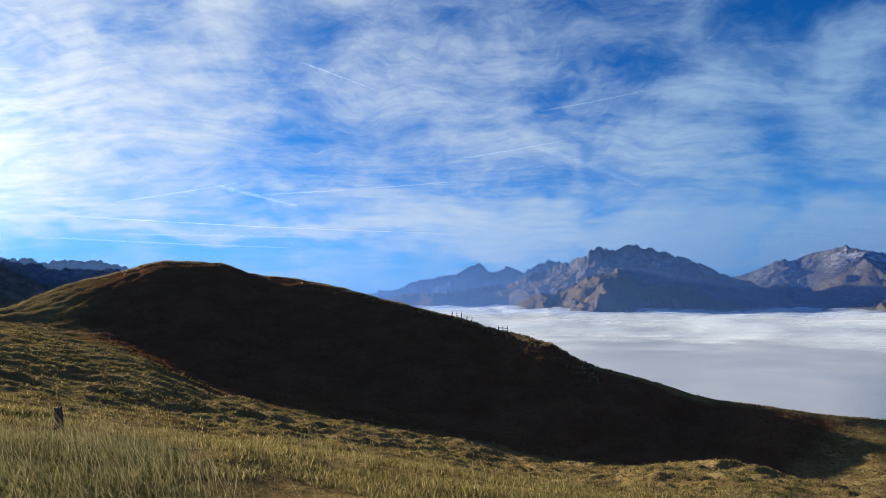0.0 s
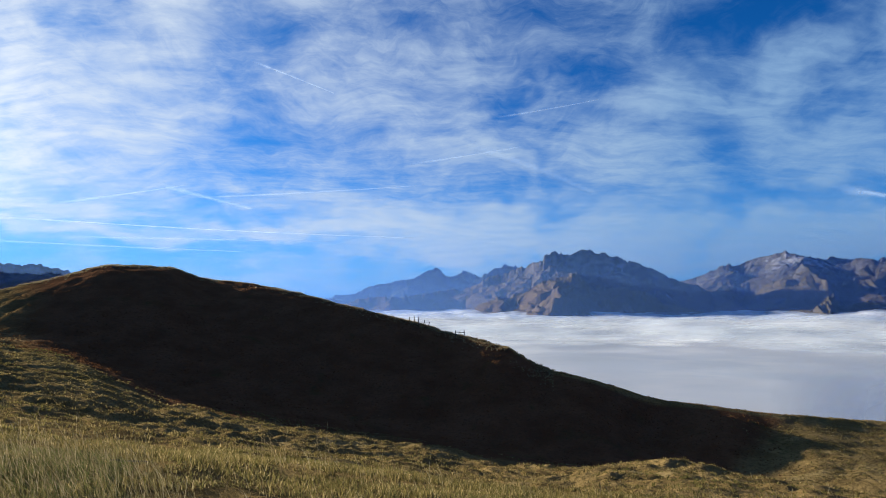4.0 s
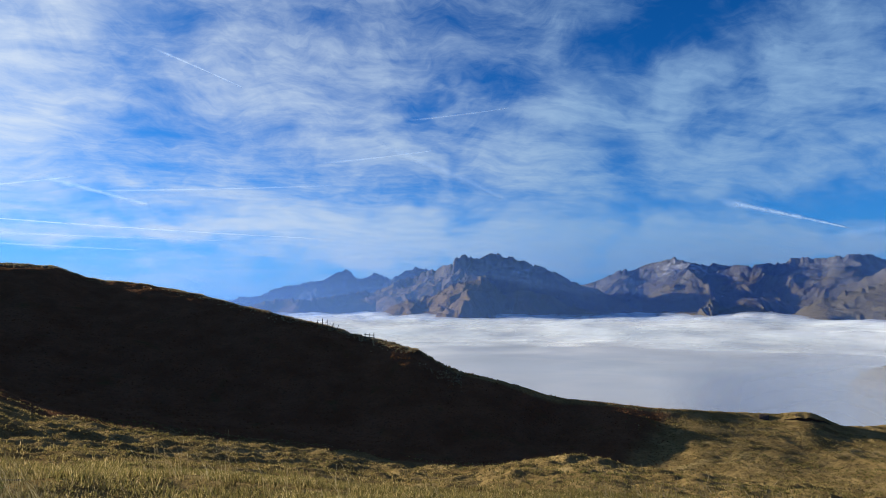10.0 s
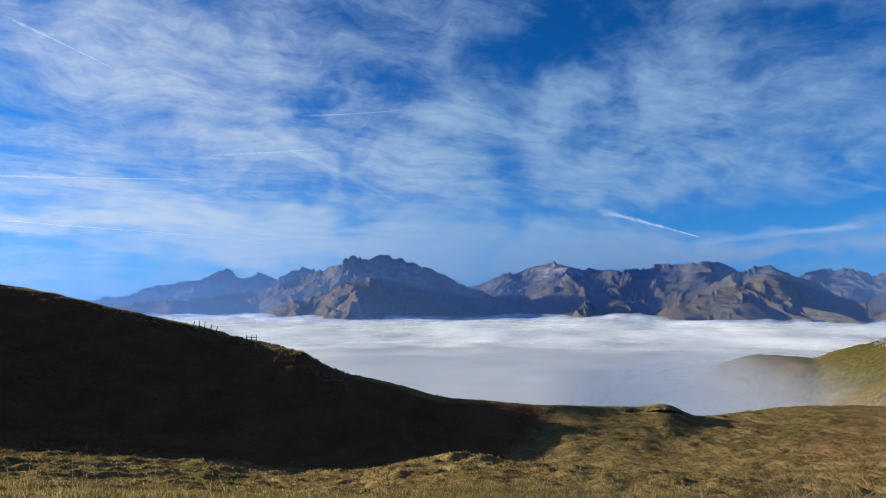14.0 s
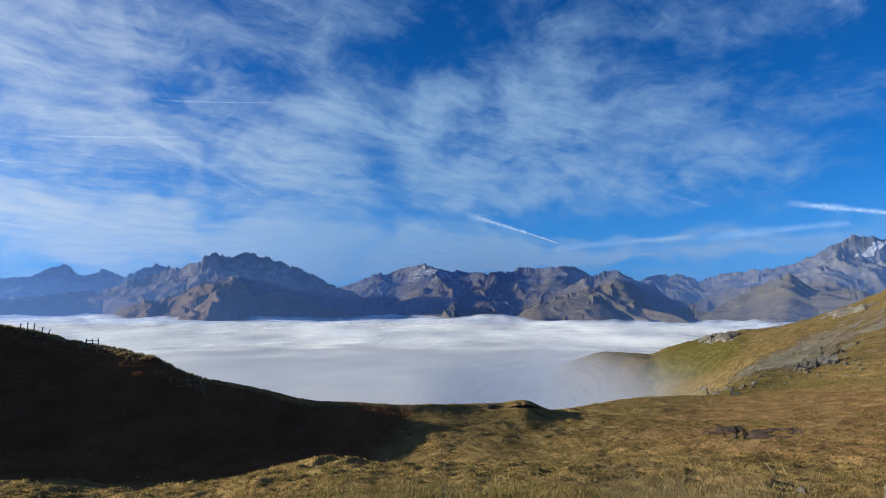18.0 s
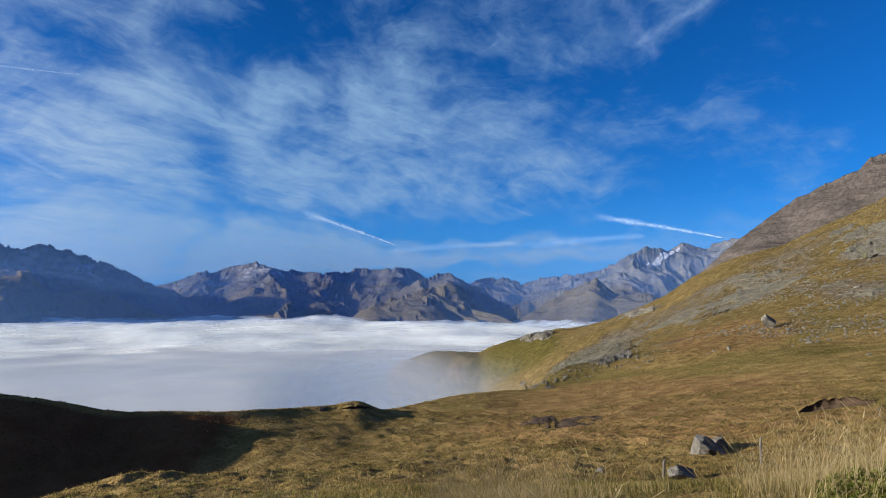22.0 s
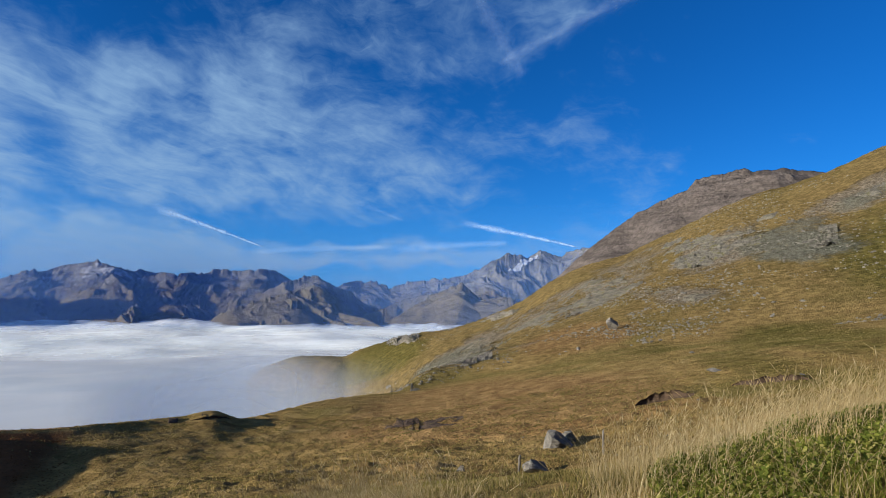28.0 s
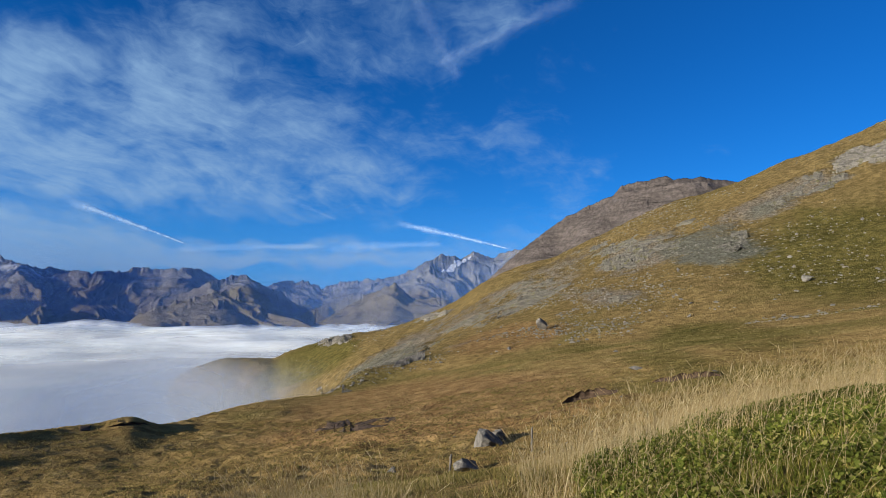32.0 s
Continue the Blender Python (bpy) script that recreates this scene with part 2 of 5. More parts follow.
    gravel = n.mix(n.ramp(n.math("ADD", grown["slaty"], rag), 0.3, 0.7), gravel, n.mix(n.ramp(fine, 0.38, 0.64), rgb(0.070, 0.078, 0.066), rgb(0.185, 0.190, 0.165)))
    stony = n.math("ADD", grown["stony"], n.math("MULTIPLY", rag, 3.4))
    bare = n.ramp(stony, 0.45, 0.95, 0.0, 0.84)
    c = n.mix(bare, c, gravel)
    n.tree.links.new(c, b.inputs["Base Color"])
    rough = n.math("MULTIPLY", n.math("ADD", n.noise(p, 0.16, 9, 0.74), n.math("MULTIPLY", fine, 0.6)), n.math("MULTIPLY", bare, 3.5))
    bump(n, b, n.math("ADD", n.math("ADD", n.noise(p, 2.2, 7, 0.68), n.math("MULTIPLY", mid, 1.5)), n.math("ADD", rough, n.math("MULTIPLY", n.math("MULTIPLY", speck, away), 2.5))), 1.0, 0.4)
    return m


def rock_material(name, dark, light, moss=None, scale=0.5, depth=0.3):
    m, n, b = material(name, 0.9, 0.2)
    p = n.add("ShaderNodeTexCoord").outputs["Object"]
    layers = n.add("ShaderNodeMapping", {"Vector": p, "Rotation": (0.25, 0.15, 0), "Scale": (0.4, 0.4, 2.2)}).outputs[0]
    c = n.mix(n.ramp(n.noise(layers, scale, 7, 0.65), 0.32, 0.66), dark, light)
    c = n.mix(n.ramp(n.noise(p, scale * 6, 6, 0.7), 0.62, 0.36, 0.0, 0.6), c, rgb(*(0.45 * v for v in dark[:3])))
    if moss:
        c = n.mix(n.ramp(n.noise(p, scale * 0.8, 5, 0.6), 0.53, 0.66, 0.0, 0.8), c, moss)
    n.tree.links.new(c, b.inputs["Base Color"])
    bump(n, b, n.math("ADD", n.noise(layers, scale * 3, 8, 0.7), n.noise(p, scale * 11, 5, 0.65)), 0.9, depth)
    return m


def mountain_material(name, rock_dark, rock_light, grass, grass_top, scale=0.006):
    """Bare rock above, tawny turf lower down, scree in between."""
    m, n, b = material(name, 1.0, 0.0)
    p = n.add("ShaderNodeTexCoord").outputs["Object"]
    z = n.add("ShaderNodeSeparateXYZ", {0: p}).outputs[2]
    c = n.mix(n.ramp(n.noise(p, scale, 8, 0.65, 0.4), 0.34, 0.66), rock_dark, rock_light)
    c = n.mix(n.ramp(n.noise(p, scale * 5, 6, 0.7), 0.60, 0.38, 0.0, 0.65), c, rgb(*(0.5 * v for v in rock_dark[:3])))
    line = n.math("ADD", z, n.math("MULTIPLY", n.math("SUBTRACT", n.noise(p, scale * 1.3, 7, 0.65), 0.5), 420.0))
    c = n.mix(n.ramp(line, grass_top + 45, grass_top - 45, 0.0, 0.85), c, n.mix(n.noise(p, scale * 4, 6, 0.7), rgb(*(0.55 * v for v in grass[:3])), grass))
    n.tree.links.new(c, b.inputs["Base Color"])
    bump(n, b, n.noise(p, scale * 6, 9, 0.72), 0.9, 15.0)
    return m


def snow_material(name, thin, thick):
    m, n, b = material(name, 0.7, 0.3)
    p = n.add("ShaderNodeTexCoord").outputs["Object"]
    n.tree.links.new(n.mix(n.ramp(n.noise(p, 0.03, 6, 0.6), 0.35, 0.6), thin, thick), b.inputs["Base Color"])
    bump(n, b, n.noise(p, 0.05, 5, 0.6), 0.5, 5.0)
    return m


def cloud_material(name, alpha=None):
    """White vapour: scatters light through as well as back; the thin layers are torn by noise."""
    m = bpy.data.materials.new(name)
    m.use_nodes = True
    n = Net(m.node_tree)
    p = n.add("ShaderNodeTexCoord").outputs["Object"]
    tone = n.mix(n.ramp(n.noise(p, 0.003, 4, 0.5), 0.35, 0.65), rgb(0.70, 0.78, 0.86), rgb(0.84, 0.89, 0.94))
    tone = n.mix(n.ramp(n.noise(p, 0.009, 5, 0.55, 0.4), 0.42, 0.66, 0.0, 0.5), tone, rgb(0.90, 0.93, 0.96))
    body = n.add("ShaderNodeMixShader", {0: 0.4, 1: n.add("ShaderNodeBsdfDiffuse", {0: tone}).outputs[0], 2: n.add("ShaderNodeBsdfTranslucent", {0: tone}).outputs[0]}).outputs[0]
    if alpha:
        torn = n.ramp(n.math("ADD", n.noise(p, 0.006, 5, 0.55, 0.3), n.math("MULTIPLY", n.noise(p, 0.002, 3), 0.5)), 0.45, 1.0, 0.0, alpha)
        body = n.add("ShaderNodeMixShader", {0: torn, 1: n.add("ShaderNodeBsdfTransparent").outputs[0], 2: body}).outputs[0]
    n.add("ShaderNodeOutputMaterial", {0: body})
    return m


def haze_material():
    """Blue-tinted sheet that paints in the haze of distance: scatters a little blue light, thinning upwards."""
    m = bpy.data.materials.new("haze_sheet")
    m.use_nodes = True
    n = Net(m.node_tree)
    p = n.add("ShaderNodeTexCoord").outputs["Object"]
    z = n.add("ShaderNodeSeparateXYZ", {0: p}).outputs[2]
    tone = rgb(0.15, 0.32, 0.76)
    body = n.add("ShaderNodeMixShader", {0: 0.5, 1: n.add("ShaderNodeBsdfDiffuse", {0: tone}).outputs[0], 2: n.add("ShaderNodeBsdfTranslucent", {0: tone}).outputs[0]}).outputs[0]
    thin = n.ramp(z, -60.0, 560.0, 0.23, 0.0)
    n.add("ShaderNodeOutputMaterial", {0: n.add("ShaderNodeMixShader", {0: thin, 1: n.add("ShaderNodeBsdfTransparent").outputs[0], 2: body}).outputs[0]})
    return m


def trail_material(name, most):
    m = bpy.data.materials.new(name)
    m.use_nodes = True
    n = Net(m.node_tree)
    uv = n.add("ShaderNodeUVMap", uv_map="across").outputs[0]
    s = n.add("ShaderNodeSeparateXYZ", {0: uv})
    u, v = s.outputs[0], s.outputs[1]
    edge = n.math("MULTIPLY", n.math("MULTIPLY", v, n.math("SUBTRACT", 1.0, v)), 4.0)
    ends = n.math("MULTIPLY", n.ramp(u, 0.0, 0.25), n.ramp(u, 1.0, 0.93))
    p = n.add("ShaderNodeTexCoord").outputs["Object"]
    torn = n.ramp(n.noise(p, 0.02, 6, 0.65, 0.3), 0.25, 0.6, 0.35, 1.0)
    a = n.math("MULTIPLY", n.math("MULTIPLY", n.math("POWER", edge, 1.6), ends), n.math("MULTIPLY", torn, most))
    white = rgb(0.66, 0.82, 1.0)
    body = n.add("ShaderNodeMixShader", {0: 0.5, 1: n.add("ShaderNodeBsdfDiffuse", {0: white}).outputs[0], 2: n.add("ShaderNodeBsdfTranslucent", {0: white}).outputs[0]}).outputs[0]
    n.add("ShaderNodeOutputMaterial", {0: n.add("ShaderNodeMixShader", {0: a, 1: n.add("ShaderNodeBsdfTransparent").outputs[0], 2: body}).outputs[0]})
    return m


HAZE = haze_material()
TRAIL = [trail_material("faint_vapour", 0.26), trail_material("dense_vapour", 0.40), trail_material("spread_vapour", 0.15), trail_material("old_vapour", 0.06)]
TURF = meadow_material()
SNOW = snow_material("old_snow", rgb(0.17, 0.19, 0.22), rgb(0.46, 0.48, 0.52))
DUSTING = snow_material("thin_snow_on_rock", rgb(0.10, 0.105, 0.11), rgb(0.25, 0.26, 0.28))


def fog_material():
    """Fog on the slope: thick low down, thinning upwards and towards its ends."""
    m = bpy.data.materials.new("slope_fog")
    m.use_nodes = True
    n = Net(m.node_tree)
    uv = n.add("ShaderNodeUVMap", uv_map="across").outputs[0]
    s = n.add("ShaderNodeSeparateXYZ", {0: uv})
    p = n.add("ShaderNodeTexCoord").outputs["Object"]
    torn = n.math("ADD", s.outputs[1], n.math("MULTIPLY", n.math("SUBTRACT", n.noise(p, 0.012, 5, 0.55, 0.3), 0.5), 0.30))
    ends = n.math("MULTIPLY", n.ramp(s.outputs[0], 0.0, 0.3), n.ramp(s.outputs[0], 0.96, 0.40))
    a = n.math("MULTIPLY", n.math("MULTIPLY", n.ramp(torn, 1.0, 0.64), ends), 0.44)
    tone = rgb(0.52, 0.61, 0.75)
    body = n.add("ShaderNodeMixShader", {0: 0.5, 1: n.add("ShaderNodeBsdfDiffuse", {0: tone}).outputs[0], 2: n.add("ShaderNodeBsdfTranslucent", {0: tone}).outputs[0]}).outputs[0]
    n.add("ShaderNodeOutputMaterial", {0: n.add("ShaderNodeMixShader", {0: a, 1: n.add("ShaderNodeBsdfTransparent").outputs[0], 2: body}).outputs[0]})
    return m


FOG = fog_material()
CLOUD, WISP = cloud_material("cloud_body"), cloud_material("cloud_wisp", 0.6)
GREY_ROCK = rock_material("grey_schist", rgb(0.095, 0.09, 0.082), rgb(0.265, 0.25, 0.225), None, 0.9, 0.08)
# the blue of hazy distance is mixed into these rock and turf tones
FAR_HAZED = mountain_material("far_rock_hazed_blue", rgb(0.055, 0.075, 0.11), rgb(0.12, 0.14, 0.18), rgb(0.10, 0.09, 0.07), -40)
MASSIF = mountain_material("massif_rock", rgb(0.084, 0.082, 0.081), rgb(0.222, 0.198, 0.166), rgb(0.190, 0.138, 0.076), 120)
SLATE = mountain_material("slate_rock", rgb(0.074, 0.078, 0.082), rgb(0.205, 0.195, 0.172), rgb(0.132, 0.112, 0.064), 130)
DARK_RIDGE = mountain_material("dark_ridge_rock", rgb(0.17, 0.135, 0.115), rgb(0.29, 0.225, 0.18), rgb(0.22, 0.15, 0.09), 0)
PALE_ROCK = rock_material("pale_grey_rock", rgb(0.115, 0.108, 0.095), rgb(0.29, 0.27, 0.235), rgb(0.12, 0.11, 0.045), 0.6, 0.5)
SCREE = rock_material("grey_scree", rgb(0.11, 0.102, 0.082), rgb(0.215, 0.20, 0.16), rgb(0.12, 0.108, 0.04), 0.6, 0.35)
SCREE_DARK = rock_material("dark_grey_crag", rgb(0.085, 0.083, 0.072), rgb(0.205, 0.19, 0.16), rgb(0.115, 0.11, 0.04), 0.5, 0.6)
SOIL = rock_material("bare_earth", rgb(0.046, 0.030, 0.021), rgb(0.105, 0.072, 0.048), None, 2.0, 0.06)
DOME_ROCK = rock_material("layered_brown_rock", rgb(0.060, 0.051, 0.048), rgb(0.135, 0.115, 0.106), None, 0.02, 4.0)


def grass_material(name, colours, sheen=0.35, patch=0.0):
    """Blades that differ one from another and let some light through."""
    m = bpy.data.materials.new(name)
    m.use_nodes = True
    n = Net(m.node_tree)
    rnd = n.add("ShaderNodeNewGeometry").outputs["Random Per Island"]
    p = n.add("ShaderNodeTexCoord").outputs["Object"]
    c = n.mix(n.ramp(rnd, 0.15, 0.75, kind="LINEAR"), colours[0], colours[1])
    c = n.mix(n.ramp(rnd, 0.78, 0.95, kind="LINEAR"), c, colours[2])
    c = n.mix(n.ramp(n.noise(p, 0.16, 5, 0.6), 0.48, 0.66, 0.0, 0.75), c, colours[3])
    c = n.mix(n.ramp(n.noise(p, 0.9, 3, 0.6), 0.60, 0.36, 0.0, 0.45), c, rgb(*(0.45 * v for v in colours[0][:3])))
    body = n.add("ShaderNodeMixShader", {0: sheen, 1: n.add("ShaderNodeBsdfDiffuse", {0: c}).outputs[0], 2: n.add("ShaderNodeBsdfTranslucent", {0: c}).outputs[0]}).outputs[0]
    n.add("ShaderNodeOutputMaterial", {0: body})
    return m


STRAW_GRASS = grass_material("straw_and_olive_blades", (rgb(0.151, 0.138, 0.045), rgb(0.303, 0.237, 0.091), rgb(0.499, 0.398, 0.197), rgb(0.197, 0.177, 0.053)), 0.5)
# darker, redder copy of the tussock colours that carries the mound's shade
SHADE_TUFT = grass_material("mound_shade_tufts", (rgb(0.115, 0.050, 0.020), rgb(0.210, 0.100, 0.042), rgb(0.300, 0.180, 0.085), rgb(0.130, 0.064, 0.026)), 0.3)
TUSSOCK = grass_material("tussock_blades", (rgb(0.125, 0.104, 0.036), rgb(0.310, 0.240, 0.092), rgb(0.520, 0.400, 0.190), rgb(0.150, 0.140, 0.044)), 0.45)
GREEN_GRASS = grass_material("green_blades", (rgb(0.088, 0.106, 0.018), rgb(0.205, 0.200, 0.042), rgb(0.430, 0.340, 0.120), rgb(0.135, 0.150, 0.024)))
OLIVE_GRASS = grass_material("grey_green_blades", (rgb(0.143, 0.166, 0.055), rgb(0.268, 0.250, 0.101), rgb(0.483, 0.383, 0.200), rgb(0.179, 0.216, 0.050)), 0.5)
STRAW_STALK = grass_material("straw_stalks", (rgb(.29, .225, .115), rgb(.43, .35, .20), rgb(.53, .46, .29), rgb(.33, .26, .13)))
OLIVE_STALK = grass_material("olive_stalks", (rgb(0.200, 0.178, 0.084), rgb(0.315, 0.262, 0.145), rgb(0.470, 0.390, 0.250), rgb(0.225, 0.200, 0.095)))
LEAF = grass_material("herb_leaves", (rgb(0.072, 0.098, 0.018), rgb(0.190, 0.205, 0.042), rgb(0.360, 0.320, 0.120), rgb(0.105, 0.118, 0.026)), 0.35)


def wood_material():
    m, n, b = material("weathered_wood", 0.85, 0.2)
    p = n.add("ShaderNodeTexCoord").outputs["Object"]
    grain = n.noise(n.add("ShaderNodeMapping", {"Vector": p, "Scale": (6, 6, 0.8)}).outputs[0], 9.0, 6, 0.6)
    n.tree.links.new(n.mix(n.ramp(grain, 0.3, 0.7), rgb(0.06, 0.053, 0.045), rgb(0.14, 0.13, 0.115)), b.inputs["Base Color"])
    bump(n, b, grain, 0.6, 0.01)
    return m


OLD_WOOD = wood_material()
# ---- numeric helpers: lattice noise and smooth interpolation ----
def lattice(ix, iy, seed):
    """A repeatable random value in 0..1 for every lattice cell."""
    h = (ix.astype(np.int64) * 374761393 + iy.astype(np.int64) * 668265263 + seed * 1274126177) & 0xFFFFFFFF
    h = ((h ^ (h >> 13)) * 1274126177) & 0xFFFFFFFF
    h = (h ^ (h >> 16)) & 0xFFFFFFFF
    return h / 4294967295.0


def noise2(x, y, seed=0):
    """Smooth value noise in -1..1."""
    x, y = np.asarray(x, float), np.asarray(y, float)
    ix, iy = np.floor(x), np.floor(y)
    fx, fy = x - ix, y - iy
    fx, fy = fx ** 3 * (fx * (6 * fx - 15) + 10), fy ** 3 * (fy * (6 * fy - 15) + 10)
    a, b = lattice(ix, iy, seed), lattice(ix + 1, iy, seed)
    c, d = lattice(ix, iy + 1, seed), lattice(ix + 1, iy + 1, seed)
    return 2 * ((a * (1 - fx) + b * fx) * (1 - fy) + (c * (1 - fx) + d * fx) * fy) - 1


def fbm(x, y, octaves=5, seed=0, gain=0.5):
    total, amp = 0, 1
    for k in range(octaves):
        total = total + amp * noise2(x * 2 ** k + 17.3 * k, y * 2 ** k - 9.1 * k, seed + k)
        amp *= gain
    return total


def ridged(x, y, octaves=5, seed=0, gain=0.55):
    """Sharp-crested noise, 0 in the gullies to about 1 on the crests."""
    total, amp, norm = 0, 1, 0
    for k in range(octaves):
        n = 1 - np.abs(noise2(x * 2 ** k + 5.7 * k, y * 2 ** k + 3.3 * k, seed + k))
        total, norm, amp = total + amp * n * n, norm + amp, amp * gain
    return total / norm


def glide(x, xs, ys):
    """Monotone cubic through (xs, ys), vectorised over x; xs rising."""
    xs, ys, x = np.asarray(xs, float), np.asarray(ys, float), np.clip(x, xs[0], xs[-1])
    h = np.diff(xs)
    d = np.diff(ys) / h
    m = np.zeros_like(ys)
    same = d[:-1] * d[1:] > 0
    m[1:-1] = np.where(same, 2 * d[:-1] * d[1:] / np.where(same, d[:-1] + d[1:], 1), 0)
    i = np.clip(np.searchsorted(xs, x) - 1, 0, len(xs) - 2)
    s = (x - xs[i]) / h[i]
    return (ys[i] * (1 + 2 * s) * (1 - s) ** 2 + h[i] * m[i] * s * (1 - s) ** 2
            + ys[i + 1] * s * s * (3 - 2 * s) + h[i] * m[i + 1] * s * s * (s - 1))


def smooth(a, b, x):
    s = np.clip((x - a) / (b - a), 0, 1)
    return s * s * (3 - 2 * s)


# ---- plan of the pass: bearings in degrees, left of the first view positive; heights as degrees above the eye ----
BEARING = np.array([-180, -140, -120, -110, -100, -90, -80, -70, -60, -50, -40, -30, -20, -10, 0, 10, 20, 30, 40, 55, 90, 180])
# the verge on which one stands, the brow of the lawn below it, the bottom of the hollow
NEAR_R, NEAR_H = 5.0, np.array([-1.0, -.8, -.7, -.75, -.95, -1.3, -1.6, -1.8, -1.9, -1.95, -2, -2, -2, -1.95, -1.85, -1.75, -1.6, -1.45, -1.3, -1.1, -1.0, -1.0])
LAWN_R, LAWN_E = 12.0, np.array([2, 0, -3.6, -5.2, -8, -11.6, -14.6, -16, -16.8, -17, -17.3, -17.6, -17.8, -17.4, -16.2, -14.6, -13, -10.8, -8.4, -5, -1, 2])
BROW_R, BROW_E = 27.0, np.array([5, 2, -1, -4.4, -6.3, -8.4, -11, -13, -14.2, -14.9, -14.9, -15.1, -16.0, -15.9, -14.6, -13.0, -10.8, -7.8, -4.4, -2, 1, 5])
HOLLOW_E = np.array([7, 4, 1, -3.7, -5.4, -7.4, -9.5, -11, -12.4, -13.8, -14.9, -15.6, -15.0, -13.7, -12.2, -10.2, -8.2, -3.5, -1.5, 0, 2, 7])
HOLLOW_R = np.array([42, 42, 42, 42, 42, 42, 42, 42, 42, 40, 37, 37, 37, 38, 40.5, 43, 45, 54, 66, 50, 44, 42])

# the mound and, beyond its foot, the spur, the knoll and the rim of the meadow: (bearing, height, distance)
CREST = [(55, -4, 62), (37.5, -1.0, 74), (33.9, .6, 76), (29, 2.2, 78), (25.5, 3.1, 79), (21.5, 3.05, 78), (18.7, 2.1, 78), (13.5, 1.45, 74),
         (8, .2, 68), (2.5, -1.25, 63), (-3.7, -2.9, 60), (-10.8, -4.9, 53), (-14.5, -6.7, 50.5), (-17.5, -7.4, 49), (-21, -8.3, 48.5), (-24.7, -9.2, 49),
         (-28, -9.4, 50), (-34.2, -9.75, 52), (-42.4, -9.55, 62), (-45, -9.2, 64), (-47.5, -9.95, 66), (-51.7, -9.25, 78), (-56.7, -8.35, 95),
         (-62.2, -7.9, 110), (-70, -6.5, 120), (-80, -4.3, 120), (-90, -2.6, 120), (-100, -1, 120), (-112, 1, 120), (-130, 5, 120), (-180, 9, 120)]
# the nose by which the mound runs out into the meadow
NOSE = [(-16, -11.4, 43), (-21, -12.0, 44.5), (-24.7, -12.3, 45), (-27.5, -12.3, 44), (-30.5, -12.8, 42.5), (-33, -13.9, 41), (-36, -13.5, 41), (-40, -12.6, 44), (-46, -12.1, 47.5)]
# the dip behind the rim, and the mountainside across it up to its skyline
DIP = [(55, -15, 200), (0, -25, 170), (-40, -23, 180), (-52, -20, 190), (-57, -17.5, 190), (-61.5, -12.5, 190), (-66, -6.6, 190), (-72, -3.4, 195), (-80, 0, 205), (-90, 4.4, 215), (-100, 7, 215),
       (-112, 8.4, 215), (-130, 11, 220), (-180, 13, 220)]
SKYLINE = [(55, -25, 520), (0, -25, 520), (-44, -15, 480), (-47, -9, 465), (-49.5, -6.2, 455), (-52.8, -5.1, 440), (-56.7, -5.05, 430), (-58.4, -4.2, 425), (-62.5, -2.75, 410), (-66, -2.1, 400),
           (-71.3, -.6, 395), (-74.3, .9, 392), (-77.7, 3.0, 390), (-80.6, 4.3, 390), (-83.7, 5.05, 390), (-87.6, 6.95, 390), (-92, 8.9, 390),
           (-94.4, 9.9, 390), (-98.3, 10.8, 385), (-104.6, 12.8, 375), (-111.3, 14.9, 360), (-130, 19, 350), (-180, 22, 350)]


LIP_A, LIP_R = np.array([-180, -95, -83, -73, -65, -56.5, -48, 180]), np.array([31, 31, 32.5, 36, 40, 44, 46, 46])


def column(line, az):
    """Height angle and distance along one of the lines above."""
    a = np.array(line)[::-1]
    return glide(az, a[:, 0], a[:, 1]), glide(az, a[:, 0], a[:, 2])


